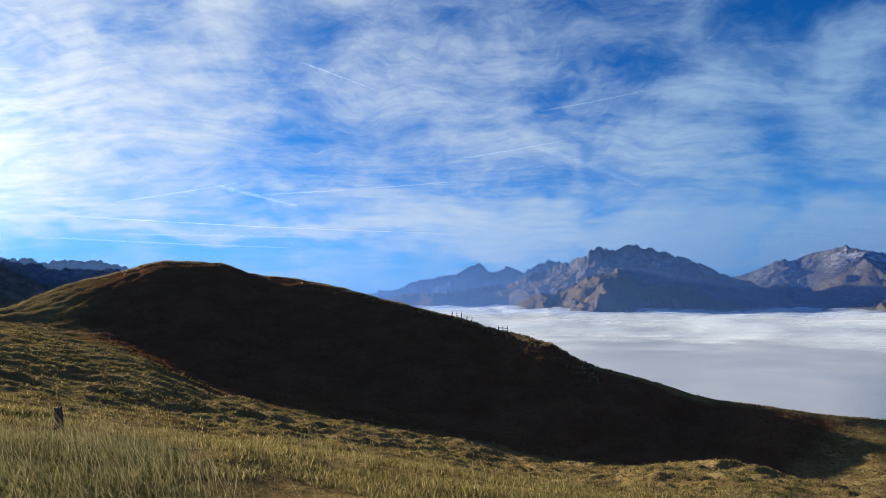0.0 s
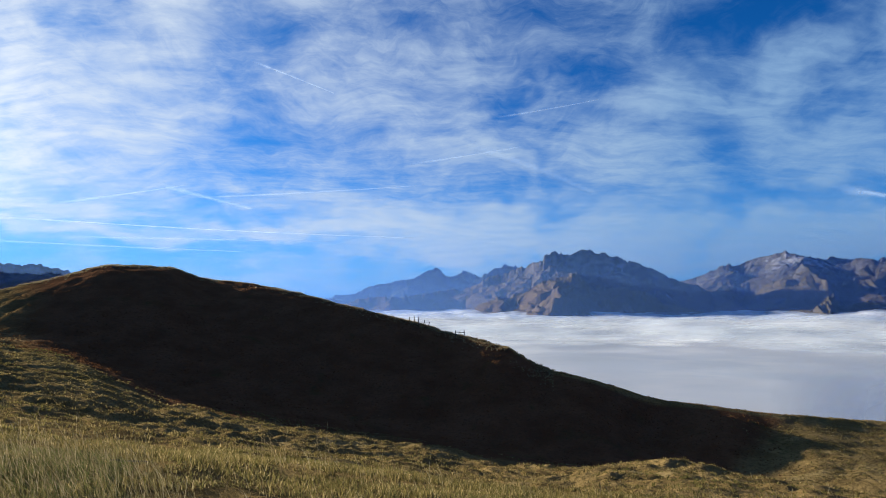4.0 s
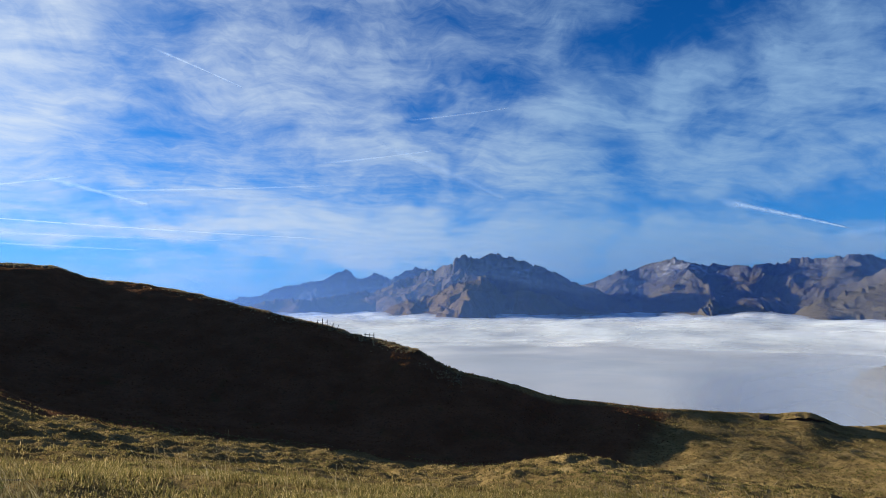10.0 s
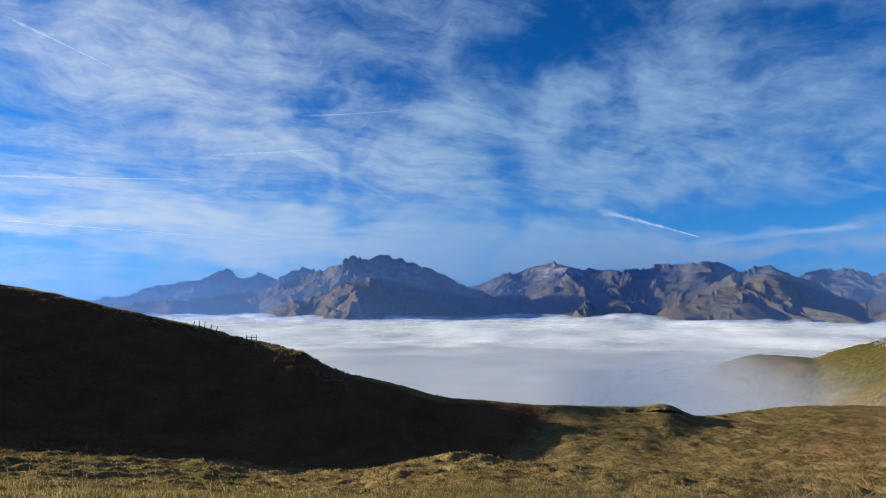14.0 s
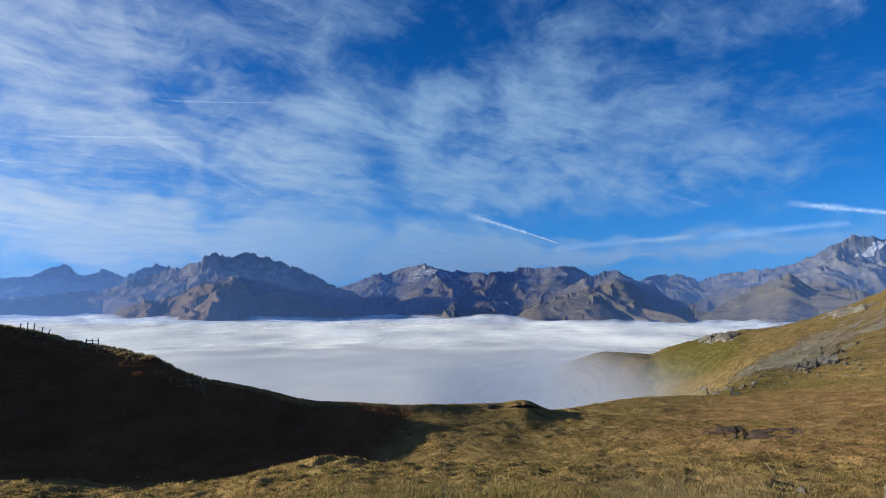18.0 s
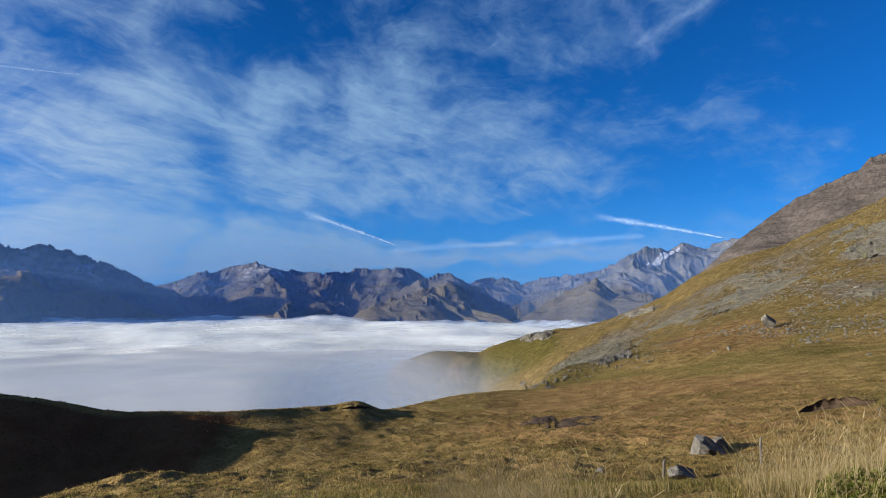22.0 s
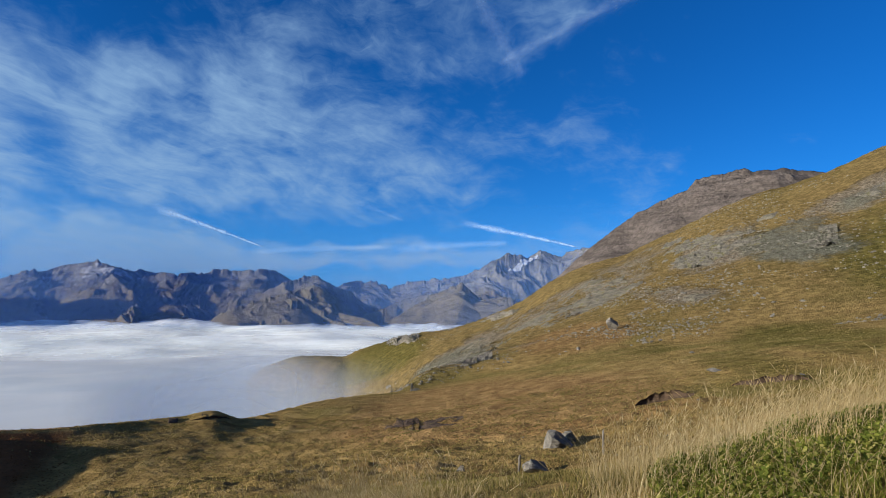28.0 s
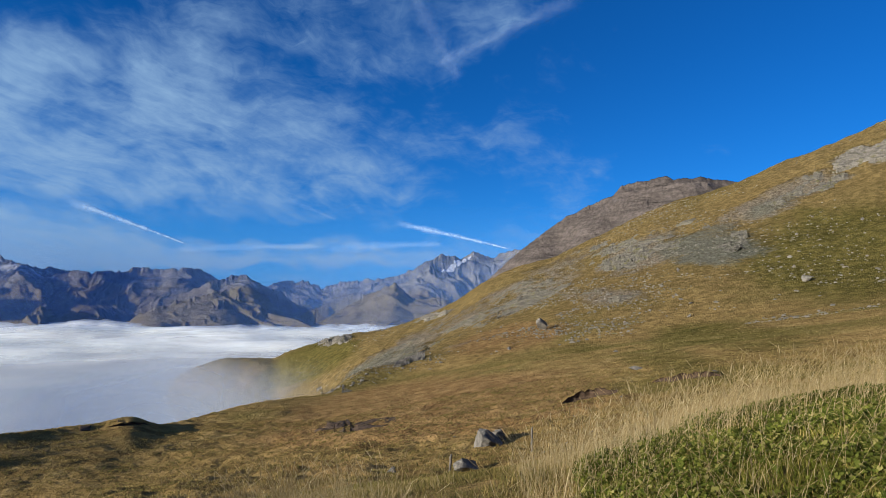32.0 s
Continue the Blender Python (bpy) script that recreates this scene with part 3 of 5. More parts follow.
def relief(az):
    """Control heights of the ground along each bearing: distances and heights, one row per line of the plan."""
    rise = lambda e, r: np.tan(np.radians(e)) * r
    one = np.ones_like(az)
    rows = [(0.5 * one, -1.62 * one + 0 * az), (NEAR_R * one, glide(az, BEARING, NEAR_H))]
    for r, e in ((LAWN_R, LAWN_E), (BROW_R, BROW_E)):
        # a low bank closes the hollow where the mound's foot ends
        bank_ = 0.95 * smooth(-15, -21, az) * smooth(-34, -24, az) * (r == BROW_R)
        rows.append((r * one, rise(glide(az, BEARING, e) + bank_, r)))
    low = glide(az, BEARING, HOLLOW_R)
    rows.append((low, rise(glide(az, BEARING, HOLLOW_E), low)))
    e, r = column(CREST, az)
    broad = sum(rise(*column(CREST, az + k)) for k in (-6, -3, 0, 3, 6)) / 5
    w = smooth(-34, -40, az) * smooth(-60, -54, az)
    mid_r, mid_z = low + .45 * (r - low), .53 * rows[-1][1] + .47 * (rise(e, r) + w * (broad - rise(e, r)))
    e, r = column(NOSE, az)
    w = smooth(-17, -24, az) * smooth(-44, -37, az)
    rows.append((mid_r + w * (r - mid_r), mid_z + w * (rise(e, r) - mid_z)))
    for line in (CREST, DIP, SKYLINE):
        e, r = column(line, az)
        if line is CREST:
            # the mound's crest is rounded
            w = smooth(-16, -8, az) * smooth(46, 37, az)
            gap, (r_, z_) = .8 + 4.2 * w, rows[-1]
            rows.append((r - gap, rise(e, r) - gap * (w * .15 + (1 - w) * (rise(e, r) - z_) / (r - r_))))
        rows.append((r, rise(e, r)))
        if line is CREST:
            # the ground breaks away just behind the rim
            w = smooth(-66, -54, az)
            rows.append((r * 1.13, rise(e, r) - w * (.045 + .08 * smooth(2, -14, az)) * r + (1 - w) * (.13 * r) * .12))
    # behind the skyline the ground falls under the clouds on the valley side and goes on rising on the other
    far = np.where(az > -118, -260.0, 120.0)
    far = far + 380 * smooth(-112, -135, az) * (az > -118)
    rows.append((1500 * one, far))
    rows.append((5000 * one, far - 40))
    return np.array([r for r, _ in rows]), np.array([z for _, z in rows])


def profile(az, r):
    """Height of the bare landform at bearings az and distances r (same shape)."""
    shape = np.shape(az)
    az, r = np.ravel(az), np.ravel(r)
    R, Z = relief(az)
    h = np.diff(R, axis=0)
    d = np.diff(Z, axis=0) / h
    m = np.zeros_like(Z)
    same = d[:-1] * d[1:] > 0
    m[1:-1] = np.where(same, 2 * d[:-1] * d[1:] / np.where(same, d[:-1] + d[1:], 1), 0)
    m[0], m[-1] = d[0], d[-1]
    i = np.clip((r[None, :] >= R[:-1]).sum(0) - 1, 0, len(R) - 2)
    k = np.arange(len(az))
    s = np.clip((r - R[i, k]) / h[i, k], 0, 1)
    z = (Z[i, k] * (1 + 2 * s) * (1 - s) ** 2 + h[i, k] * m[i, k] * s * (1 - s) ** 2
         + Z[i + 1, k] * s * s * (3 - 2 * s) + h[i, k] * m[i + 1, k] * s * s * (s - 1))
    return z.reshape(shape)


def spot(az, el, r_min=3.0, r_max=560.0):
    """The first place where the ground is met along a bearing and a height angle."""
    a, rise = math.radians(az), math.tan(math.radians(el))
    r = np.geomspace(r_min, r_max, 110)
    for _ in range(2):
        x, y = -math.sin(a) * r, math.cos(a) * r
        over = ground_z(x, y) - rise * r
        k = int(np.argmax(over > 0)) if (over > 0).any() else len(r) - 1
        if _ == 0:
            r = np.linspace(r[max(k - 1, 0)], r[k], 24)
    return Vector((x[k], y[k], float(ground_z(x[k], y[k])))), float(r[k])


def ground_z(x, y):
    """Height of the finished ground, with hummocks, gullies and small terraces."""
    x, y = np.asarray(x, float), np.asarray(y, float)
    r, az = np.hypot(x, y) + 1e-6, np.degrees(np.arctan2(-x, y))
    z = profile(az, r)
    near, far = smooth(4, 25, r), smooth(110, 260, r)
    z = z + .035 * fbm(x * .9, y * .9, 3, 11) * smooth(1, 4, r)
    # broken treads trodden along the slope, and hummocks of turf
    calm = (1 - .15 * smooth(-38, -56, az)) * (1 - .75 * smooth(-14, -22, az) * smooth(-52, -44, az) * smooth(24, 32, r))
    worn = near * (1 - smooth(90, 150, r))
    tread = np.mod(z / .42 + 1.6 * fbm(x * .10, y * .10, 3, 15), 1)
    z = z + worn * .17 * calm * (smooth(.45, 1, tread) - tread) * smooth(-.35, .35, fbm(x * .22, y * .22, 3, 19))
    z = z + near * (.11 * calm * fbm(x * .17, y * .17, 4, 21) + .15 * fbm(x * .95, y * .95, 3, 31, .55) * calm * (1 - .45 * smooth(28, 45, r)) * (1 - smooth(80, 140, r)))
    # the lip of the lower lawn, with a shallow trough behind it
    lip = r - glide(az, LIP_A, LIP_R) - 1.2 * noise2(x * .12, y * .12, 47)
    z = z + smooth(-46, -53, az) * smooth(-97, -88, az) * (.34 * np.exp(-(lip / np.where(lip < 0, 5.0, 1.6)) ** 2) - .42 * np.exp(-((lip - 4.5) / 2.6) ** 2))
    z = z + far * (2.2 * fbm(x * .018, y * .018, 5, 41) + 1.6 * (ridged(x * .03, y * .03, 4, 51) - .5) + .55 * fbm(x * .11, y * .11, 4, 57, .6))
    return z
# ---- meshes ----
def grid_mesh(name, V, mat, soft=True):
    """A mesh from a grid of points, shape (rows, columns, 3)."""
    r, c = V.shape[:2]
    k = np.arange(r * c).reshape(r, c)
    quads = np.stack([k[:-1, :-1], k[:-1, 1:], k[1:, 1:], k[1:, :-1]], -1).reshape(-1, 4)
    return poly_mesh(name, V.reshape(-1, 3), quads, mat, soft)


def poly_mesh(name, V, F, mat, soft=True):
    """A mesh from points and faces that all have the same number of corners."""
    me = bpy.data.meshes.new(name)
    F = np.ascontiguousarray(F, np.int32)
    me.vertices.add(len(V))
    me.vertices.foreach_set("co", np.ascontiguousarray(V, np.float32).ravel())
    me.loops.add(F.size)
    me.loops.foreach_set("vertex_index", F.ravel())
    me.polygons.add(len(F))
    me.polygons.foreach_set("loop_start", np.arange(0, F.size, F.shape[1], dtype=np.int32))
    me.polygons.foreach_set("use_smooth", np.full(len(F), soft))
    me.update(calc_edges=True)
    me.materials.append(mat)
    return me


def part(name, me, parent, label=""):
    ob = new(name, me)
    ob.parent = parent
    return tagged(ob, label) if label else ob


def polar(az, r):
    a = np.radians(az)
    return -np.sin(a) * r, np.cos(a) * r


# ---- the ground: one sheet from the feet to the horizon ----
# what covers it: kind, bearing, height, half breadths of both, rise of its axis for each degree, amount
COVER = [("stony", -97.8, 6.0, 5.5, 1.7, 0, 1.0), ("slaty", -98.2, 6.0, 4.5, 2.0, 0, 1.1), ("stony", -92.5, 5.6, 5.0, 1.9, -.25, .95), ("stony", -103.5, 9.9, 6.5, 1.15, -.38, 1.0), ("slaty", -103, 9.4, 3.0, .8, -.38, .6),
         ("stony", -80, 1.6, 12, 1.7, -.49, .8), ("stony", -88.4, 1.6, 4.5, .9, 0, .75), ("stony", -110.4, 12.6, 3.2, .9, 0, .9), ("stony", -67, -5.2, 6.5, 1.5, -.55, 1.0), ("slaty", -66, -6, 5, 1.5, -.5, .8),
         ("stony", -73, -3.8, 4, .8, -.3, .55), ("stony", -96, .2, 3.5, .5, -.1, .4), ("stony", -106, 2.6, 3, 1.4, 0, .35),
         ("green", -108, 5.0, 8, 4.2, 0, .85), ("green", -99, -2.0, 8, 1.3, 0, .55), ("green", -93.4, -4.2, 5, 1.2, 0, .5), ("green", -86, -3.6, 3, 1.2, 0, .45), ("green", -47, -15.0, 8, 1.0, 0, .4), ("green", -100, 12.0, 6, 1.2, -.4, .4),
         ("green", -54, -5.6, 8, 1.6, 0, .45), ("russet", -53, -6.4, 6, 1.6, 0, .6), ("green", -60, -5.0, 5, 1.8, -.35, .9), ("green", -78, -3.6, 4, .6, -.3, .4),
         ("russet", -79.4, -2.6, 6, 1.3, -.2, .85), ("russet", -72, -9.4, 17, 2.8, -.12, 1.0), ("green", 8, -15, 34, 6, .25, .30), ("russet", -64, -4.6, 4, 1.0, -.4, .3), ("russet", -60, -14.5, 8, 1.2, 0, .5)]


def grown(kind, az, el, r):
    """How far one kind of cover, or the mound's painted shade, holds at each place of the ground, 0 to 1."""
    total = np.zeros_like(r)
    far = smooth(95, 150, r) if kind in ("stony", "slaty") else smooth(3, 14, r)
    # painted shade: from the mound's foot to just short of its crest
    if kind == "mound_shade":
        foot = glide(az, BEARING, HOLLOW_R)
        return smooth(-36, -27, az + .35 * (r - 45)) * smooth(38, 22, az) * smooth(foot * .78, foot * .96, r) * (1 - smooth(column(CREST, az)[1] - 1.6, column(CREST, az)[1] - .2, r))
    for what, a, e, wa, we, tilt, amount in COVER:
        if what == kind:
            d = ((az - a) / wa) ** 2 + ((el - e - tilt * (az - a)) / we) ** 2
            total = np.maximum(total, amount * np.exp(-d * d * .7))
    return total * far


def build_ground():
    az = np.concatenate([np.arange(-180, -124, 2.0), np.arange(-124, 50, 0.25), np.arange(50, 180.1, 2.5)])[::-1]
    r = np.concatenate([[0.02], np.geomspace(0.5, 8, 130)[:-1], np.geomspace(8, 130, 380), np.geomspace(133, 620, 110), np.geomspace(640, 4900, 12)])
    A, R = np.meshgrid(az, r)
    X, Y = polar(A, R)
    Z = ground_z(X, Y)
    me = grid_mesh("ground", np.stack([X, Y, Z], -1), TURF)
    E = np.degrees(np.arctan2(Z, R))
    for kind in ("stony", "slaty", "green", "russet", "mound_shade"):
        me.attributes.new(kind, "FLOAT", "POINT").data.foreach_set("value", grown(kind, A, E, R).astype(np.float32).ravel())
    ob = new("ground", me)
    return tagged(ob, "tawny autumn meadow and grassy mountainside with hollows", "ground", kind="structure")


build_ground()


# ---- far mountains ----
def mountain(name, label, ridge, dist, foot, mat, seed, jag=0.10, rough=1.0, base=-130.0, step=0.07, rows=110, size=360.0, strata=0.0, spurs=1.1, steep=.42):
    """A mountain seen across the valley: its crest runs through (bearing, height angle) at about dist metres, and its spurs come down to foot metres."""
    az = np.arange(ridge[0][0], ridge[-1][0] - step, -step)
    line = np.array(ridge)[::-1]
    e = np.interp(az, line[:, 0], line[:, 1])
    e = e + jag * (1.15 * fbm(az * 1.5, az * 0 + seed, 6, seed, 0.74) + .8 * (ridged(az * 1.6, az * 0 + seed, 3, seed + 2) - .6))
    crest_r = dist * (1 + (0.008 if strata else 0.04) * fbm(az * .22, az * 0 + seed, 2, seed + 3))
    top = np.tan(np.radians(e)) * crest_r
    v = np.linspace(0, 1, rows)[:, None] ** 1.15
    R = crest_r + (foot - crest_r) * v
    A = np.broadcast_to(az, R.shape)
    X, Y = polar(A, R)
    tall = top - base
    D, L = crest_r - R, -np.radians(A) * R
    depth = np.mean(crest_r) - foot
    wander = fbm(X / size, Y / size, 4, seed + 20, .55) * size * .22
    L, D2 = L + wander * smooth(0, size * .5, D), D + .3 * fbm(X / size + 9, Y / size, 3, seed + 30) * size * smooth(0, size * .5, D)
    # away from the very crest its teeth are smoothed out
    n_ = 2 * int(1.3 / step) + 1
    soft_e = np.convolve(np.pad(e, n_ // 2, mode="edge"), np.hanning(n_ + 2)[1:-1] / np.hanning(n_ + 2).sum(), "valid")
    E = e + (soft_e - e) * smooth(0, size * .22, D)
    tall_here = np.tan(np.radians(E)) * crest_r - base
    Z = base + tall_here - D2 * tall_here / depth * 1.35
    # spurs leave the crest and run down aslant, each with two flanks
    rs = np.random.default_rng(seed)
    wide = abs(math.radians(az[0] - az[-1])) * dist
    for k in range(max(0 if strata else 3, int(spurs * wide / size))):
        i0 = int(rs.integers(4, len(az) - 4))
        i0 = max(0, i0 - 22) + int(np.argmax(e[max(0, i0 - 22):i0 + 22]))
        reach, drift, bend = depth * rs.uniform(.55, 1.15), rs.normal(.15, .55), rs.uniform(-.4, .4)
        f = D2 / reach
        h = base + tall[i0] * rs.uniform(.86, .985) * (1 - np.clip(f, 0, 1.3) ** rs.uniform(.75, 1.15)) + .05 * tall[i0] * np.sin(f * rs.uniform(5, 11) + k) * smooth(.1, .3, f)
        off = np.abs(L + np.radians(az[i0]) * crest_r[i0] - drift * D2 - bend * D2 * f)
        Z = np.maximum(Z, h - steep * off * (1 + .25 * rs.uniform(-1, 1)))
    env = smooth(0, size * .28, D)
    drift_ = .75 * noise2(L / (size * 2.2), D2 * 0 + seed, seed + 6) + .2
    carve = 0
    for k, (w_, deep) in enumerate(((.62, .045), (.27, .042), (.12, .026), (.05, .011))):
        n_k = noise2((L + drift_ * D2) / (size * w_) + .35 * fbm(X / size * 2, Y / size * 2, 2, seed + 60 + k), D2 / (size * w_ * 3.6) + 3.1 * k, seed + 50 + k)
        carve = carve + deep * np.abs(n_k) ** .8
    Z = Z - rough * env * carve * 1.5 * tall_here - rough * (.1 + env) * .007 * tall_here * (1 + fbm(X / size * 9, Y / size * 9, 4, seed + 12, .65))
    if strata:
        layer = Z / strata + .5 * fbm(X / 190, Y / 190, 3, seed + 40)
        Z = Z + strata * .38 * (np.floor(layer) + smooth(.15, .85, np.mod(layer, 1)) - layer) * smooth(0, 20, D)
    lift = np.tan(np.radians(E + .01)) * R
    Z = np.where(v > .001, np.minimum(Z, lift), Z)
    back = [(1.04, .7), (1.12, .35), (1.3, 0)]
    RB = np.stack([crest_r * k for k, _ in back[::-1]])
    ZB = np.stack([base + tall * k for _, k in back[::-1]])
    R, Z = np.vstack([RB, R]), np.vstack([ZB, Z])
    X, Y = polar(np.broadcast_to(az, R.shape), R)
    V = np.stack([X, Y, Z], -1)
    ob = tagged(new(name, grid_mesh(name, V, mat)), label, "mountain")
    return ob, V, az


def snow(on, az_to, v_to, keep, seed, label, lift=4.0, size=26.0, slant=0.0, mat=None):
    """A ragged field of snow lying on a mountain's upper face."""
    ob, V, az = on
    rows = V.shape[0] - 3
    V = V[3:]
    a = np.broadcast_to(az, V.shape[:2])
    v = np.broadcast_to(np.linspace(0, 1, rows)[:, None], V.shape[:2])
    a = a - slant * (v - v_to[0])
    mask = fbm(V[..., 0] / size + V[..., 1] / size * .3, V[..., 2] / (size * .45), 4, seed) * .5 + keep
    edge = np.minimum(smooth(0, .35 * (az_to[0] - az_to[1]), np.minimum(az_to[0] - a, a - az_to[1])), smooth(0, .05, np.minimum(v - v_to[0], v_to[1] - v)))
    on_face = (mask + edge - 1 > 0) & (edge > .02)
    quad = on_face[:-1, :-1] & on_face[1:, 1:] & on_face[:-1, 1:] & on_face[1:, :-1]
    k = np.arange(V.shape[0] * V.shape[1]).reshape(V.shape[:2])
    F = np.stack([k[:-1, :-1], k[:-1, 1:], k[1:, 1:], k[1:, :-1]], -1)[quad]
    used, F = np.unique(F, return_inverse=True)
    P = V.reshape(-1, 3)[used].copy()
    P *= 1 - lift / np.linalg.norm(P, axis=1, keepdims=True)
    P[:, 2] += lift * .5
    part("snowfield", poly_mesh("snowfield", P, F.reshape(-1, 4), mat or SNOW), ob, label)


mountain("mountain", "dark jagged ridge in shade behind the mound", [(52, 2.2), (44, 3.4), (40, 2.7), (37.7, 2.9), (36.3, 3.1), (35.1, 2.85), (33.2, 3.1), (31.8, 3.1), (29.9, 2.76), (28, 2.2), (24, 1), (18, -1)], 2600, 1900, DARK_RIDGE, 3, .11)
mountain("mountain", "distant bluish mountain with two sharp teeth", [(9, -.6), (6.7, .34), (3.6, 1.0), (1.3, 1.73), (-.9, 2.0), (-2, 2.5), (-3.6, 3.17), (-4.4, 2.55), (-5.1, 2.15), (-6.2, 2.82), (-7.9, 2.2), (-10, 1), (-13, 0)], 4650, 4000, FAR_HAZED, 11, .10)
mountain("mountain", "distant blue-grey peak behind the massif", [(-6, 1), (-7.9, 2.24), (-9.3, 3.0), (-10.3, 3.38), (-11.5, 3.26), (-14, 2.5), (-17, 1)], 4500, 4050, FAR_HAZED, 17, .10)
mountain("mountain", "low brown foothill rising from the cloud sea", [(8, -1.6), (5.5, -.4), (3, .35), (.5, .1), (-2, .5), (-5, .9), (-8, 1.1), (-11, .6), (-14, -.2), (-18, -1.4)], 4050, 3500, MASSIF, 19, .10)
massif = mountain("mountain", "broad dark massif with a serrated summit ridge", [(-6.5, .6), (-8.2, 1.8), (-11.5, 2.9), (-13.7, 3.66), (-15.4, 4.66), (-16.6, 4.4), (-17.3, 4.72), (-18.5, 4.74), (-19.6, 4.43), (-22.3, 3.6), (-24.2, 2.84), (-26.5, 1.72), (-28.2, 1.04), (-30.3, -.1), (-33, -1.6)], 4000, 2450, MASSIF, 23, .15, rough=1.3)
summit = mountain("mountain", "grey summit dusted with patches of snow", [(-26, .6), (-27.9, 1.65), (-29, 2.26), (-30.2, 2.8), (-32.3, 2.9), (-33.6, 3.53), (-35.2, 3.9), (-37.1, 3.2), (-38.6, 3.44), (-39.9, 3.0), (-43, 2.2), (-46, 1)], 4600, 2900, SLATE, 29, .12)
mountain("mountain", "long brown ridge with gullied flanks", [(-31, -1), (-35, 1.2), (-38, 2.3), (-39.9, 2.95), (-43.4, 3.23), (-44.6, 3.46), (-47.6, 3.62), (-49.8, 3.69), (-51.7, 2.6), (-54, 1.6), (-57, 0)], 4300, 2700, SLATE, 31, .10)
mountain("mountain", "brown pyramid peak shaded on one side", [(-47, .3), (-50.2, 2.16), (-52.4, 2.98), (-53.7, 3.25), (-54.8, 2.7), (-57.1, 1.6), (-58.6, .4), (-61.6, -.6), (-64, -2)], 3700, 2500, SLATE, 37, .10)
mountain("mountain", "dark rocky spur standing in the cloud sea", [(-42, -2.2), (-44.1, -1.2), (-46.9, .2), (-49.6, 1.05), (-51.2, 1.5), (-52.4, .5), (-55.5, -.3), (-58.6, -.8), (-61.5, -2.4)], 3200, 2200, SLATE, 41, .10)
mountain("mountain", "pale brown mountain at the head of the valley", [(-53, .8), (-55.6, 2.15), (-57.1, 2.68), (-59.7, 2.76), (-60.9, 2.12), (-62.7, 2.62), (-66.4, 3.18), (-69, 3), (-73, 2)], 4500, 3100, SLATE, 43, .11)
glacier_peak = mountain("mountain", "high rocky peak holding a small white glacier", [(-62, .5), (-66.4, 2.6), (-68.2, 3.2), (-70.4, 4.5), (-72.9, 5.71), (-74.6, 5.3), (-75.9, 5.96), (-77.7, 5.4), (-80.8, 6.23), (-84, 6), (-90, 4)], 4200, 2700, SLATE, 47, .12)
mountain("mountain", "brown buttress below the glacier peak", [(-58.5, -2), (-60.6, -1.4), (-63.8, .5), (-67.1, 2.2), (-68.2, 2.75), (-69.3, 1.68), (-71.6, .5), (-75, .3), (-80, .5)], 3300, 2200, SLATE, 53, .09)
mountain("mountain", "layered brown rock dome rising behind the slope", [(-72, -2), (-74.9, 1.17), (-77.7, 3.43), (-80.8, 6.23), (-85, 9.22), (-87.2, 10.25), (-89.6, 11.24), (-90.4, 12), (-91.2, 12.22), (-94.5, 12.68), (-95, 12.33), (-97.4, 12.34), (-99.7, 11.84), (-104, 10.5), (-110, 8)], 1250, 700, DOME_ROCK, 59, .05, base=-60, size=170, rough=.35, strata=9.0, spurs=0)


snow(summit, (-32.5, -39.5), (.005, .22), .42, 5, "patchy fresh snow on rock", 4.0, 18.0, 0.0, DUSTING)
snow(summit, (-34.2, -35.6), (.03, .10), .38, 8, "white snow gully")
snow(summit, (-29.6, -32.4), (.02, .07), .44, 9, "white snow band")
snow(massif, (-19.5, -22.5), (.02, .12), .34, 12, "thin snow in the gullies", 3.0, 14.0, 0.0, DUSTING)
snow(glacier_peak, (-75.0, -77.2), (.012, .10), .95, 3, "small white glacier below the summit", 6.0, 90.0, 34.0)


# ---- see-through sheets that paint thin blue haze between the ranges ----
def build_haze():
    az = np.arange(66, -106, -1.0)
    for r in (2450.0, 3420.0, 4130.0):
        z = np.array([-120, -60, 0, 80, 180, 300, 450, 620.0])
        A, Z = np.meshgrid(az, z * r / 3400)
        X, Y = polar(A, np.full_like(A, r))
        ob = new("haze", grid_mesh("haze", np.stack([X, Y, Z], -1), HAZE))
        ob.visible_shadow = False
        tagged(ob, "sheet painting thin blue haze over the valley", "haze", kind="stuff")


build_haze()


# ---- the sea of clouds filling the valley ----
def cloud_height(x, y, r):
    z = -62 - 20 * smooth(350, 1500, r) - 6 * smooth(2000, 3000, r)
    puff = 1 - 2 * np.abs(noise2(x * .0034, y * .0034, 73)) + .55 * (1 - 2 * np.abs(noise2(x * .0081, y * .0081, 75))) + .22 * fbm(x * .017, y * .017, 3, 77)
    billow = 4.5 * fbm(x * .0042, y * .0042, 3, 71, .48) + 6 * fbm(x * .0014, y * .0014, 2, 81) + 3.2 * puff
    z = z + 9 * np.maximum(fbm(x * .0050, y * .0050, 5, 87, .6), -.3) * smooth(2100, 2900, r)
    return z + billow * (.30 + .70 * smooth(300, 1800, r))


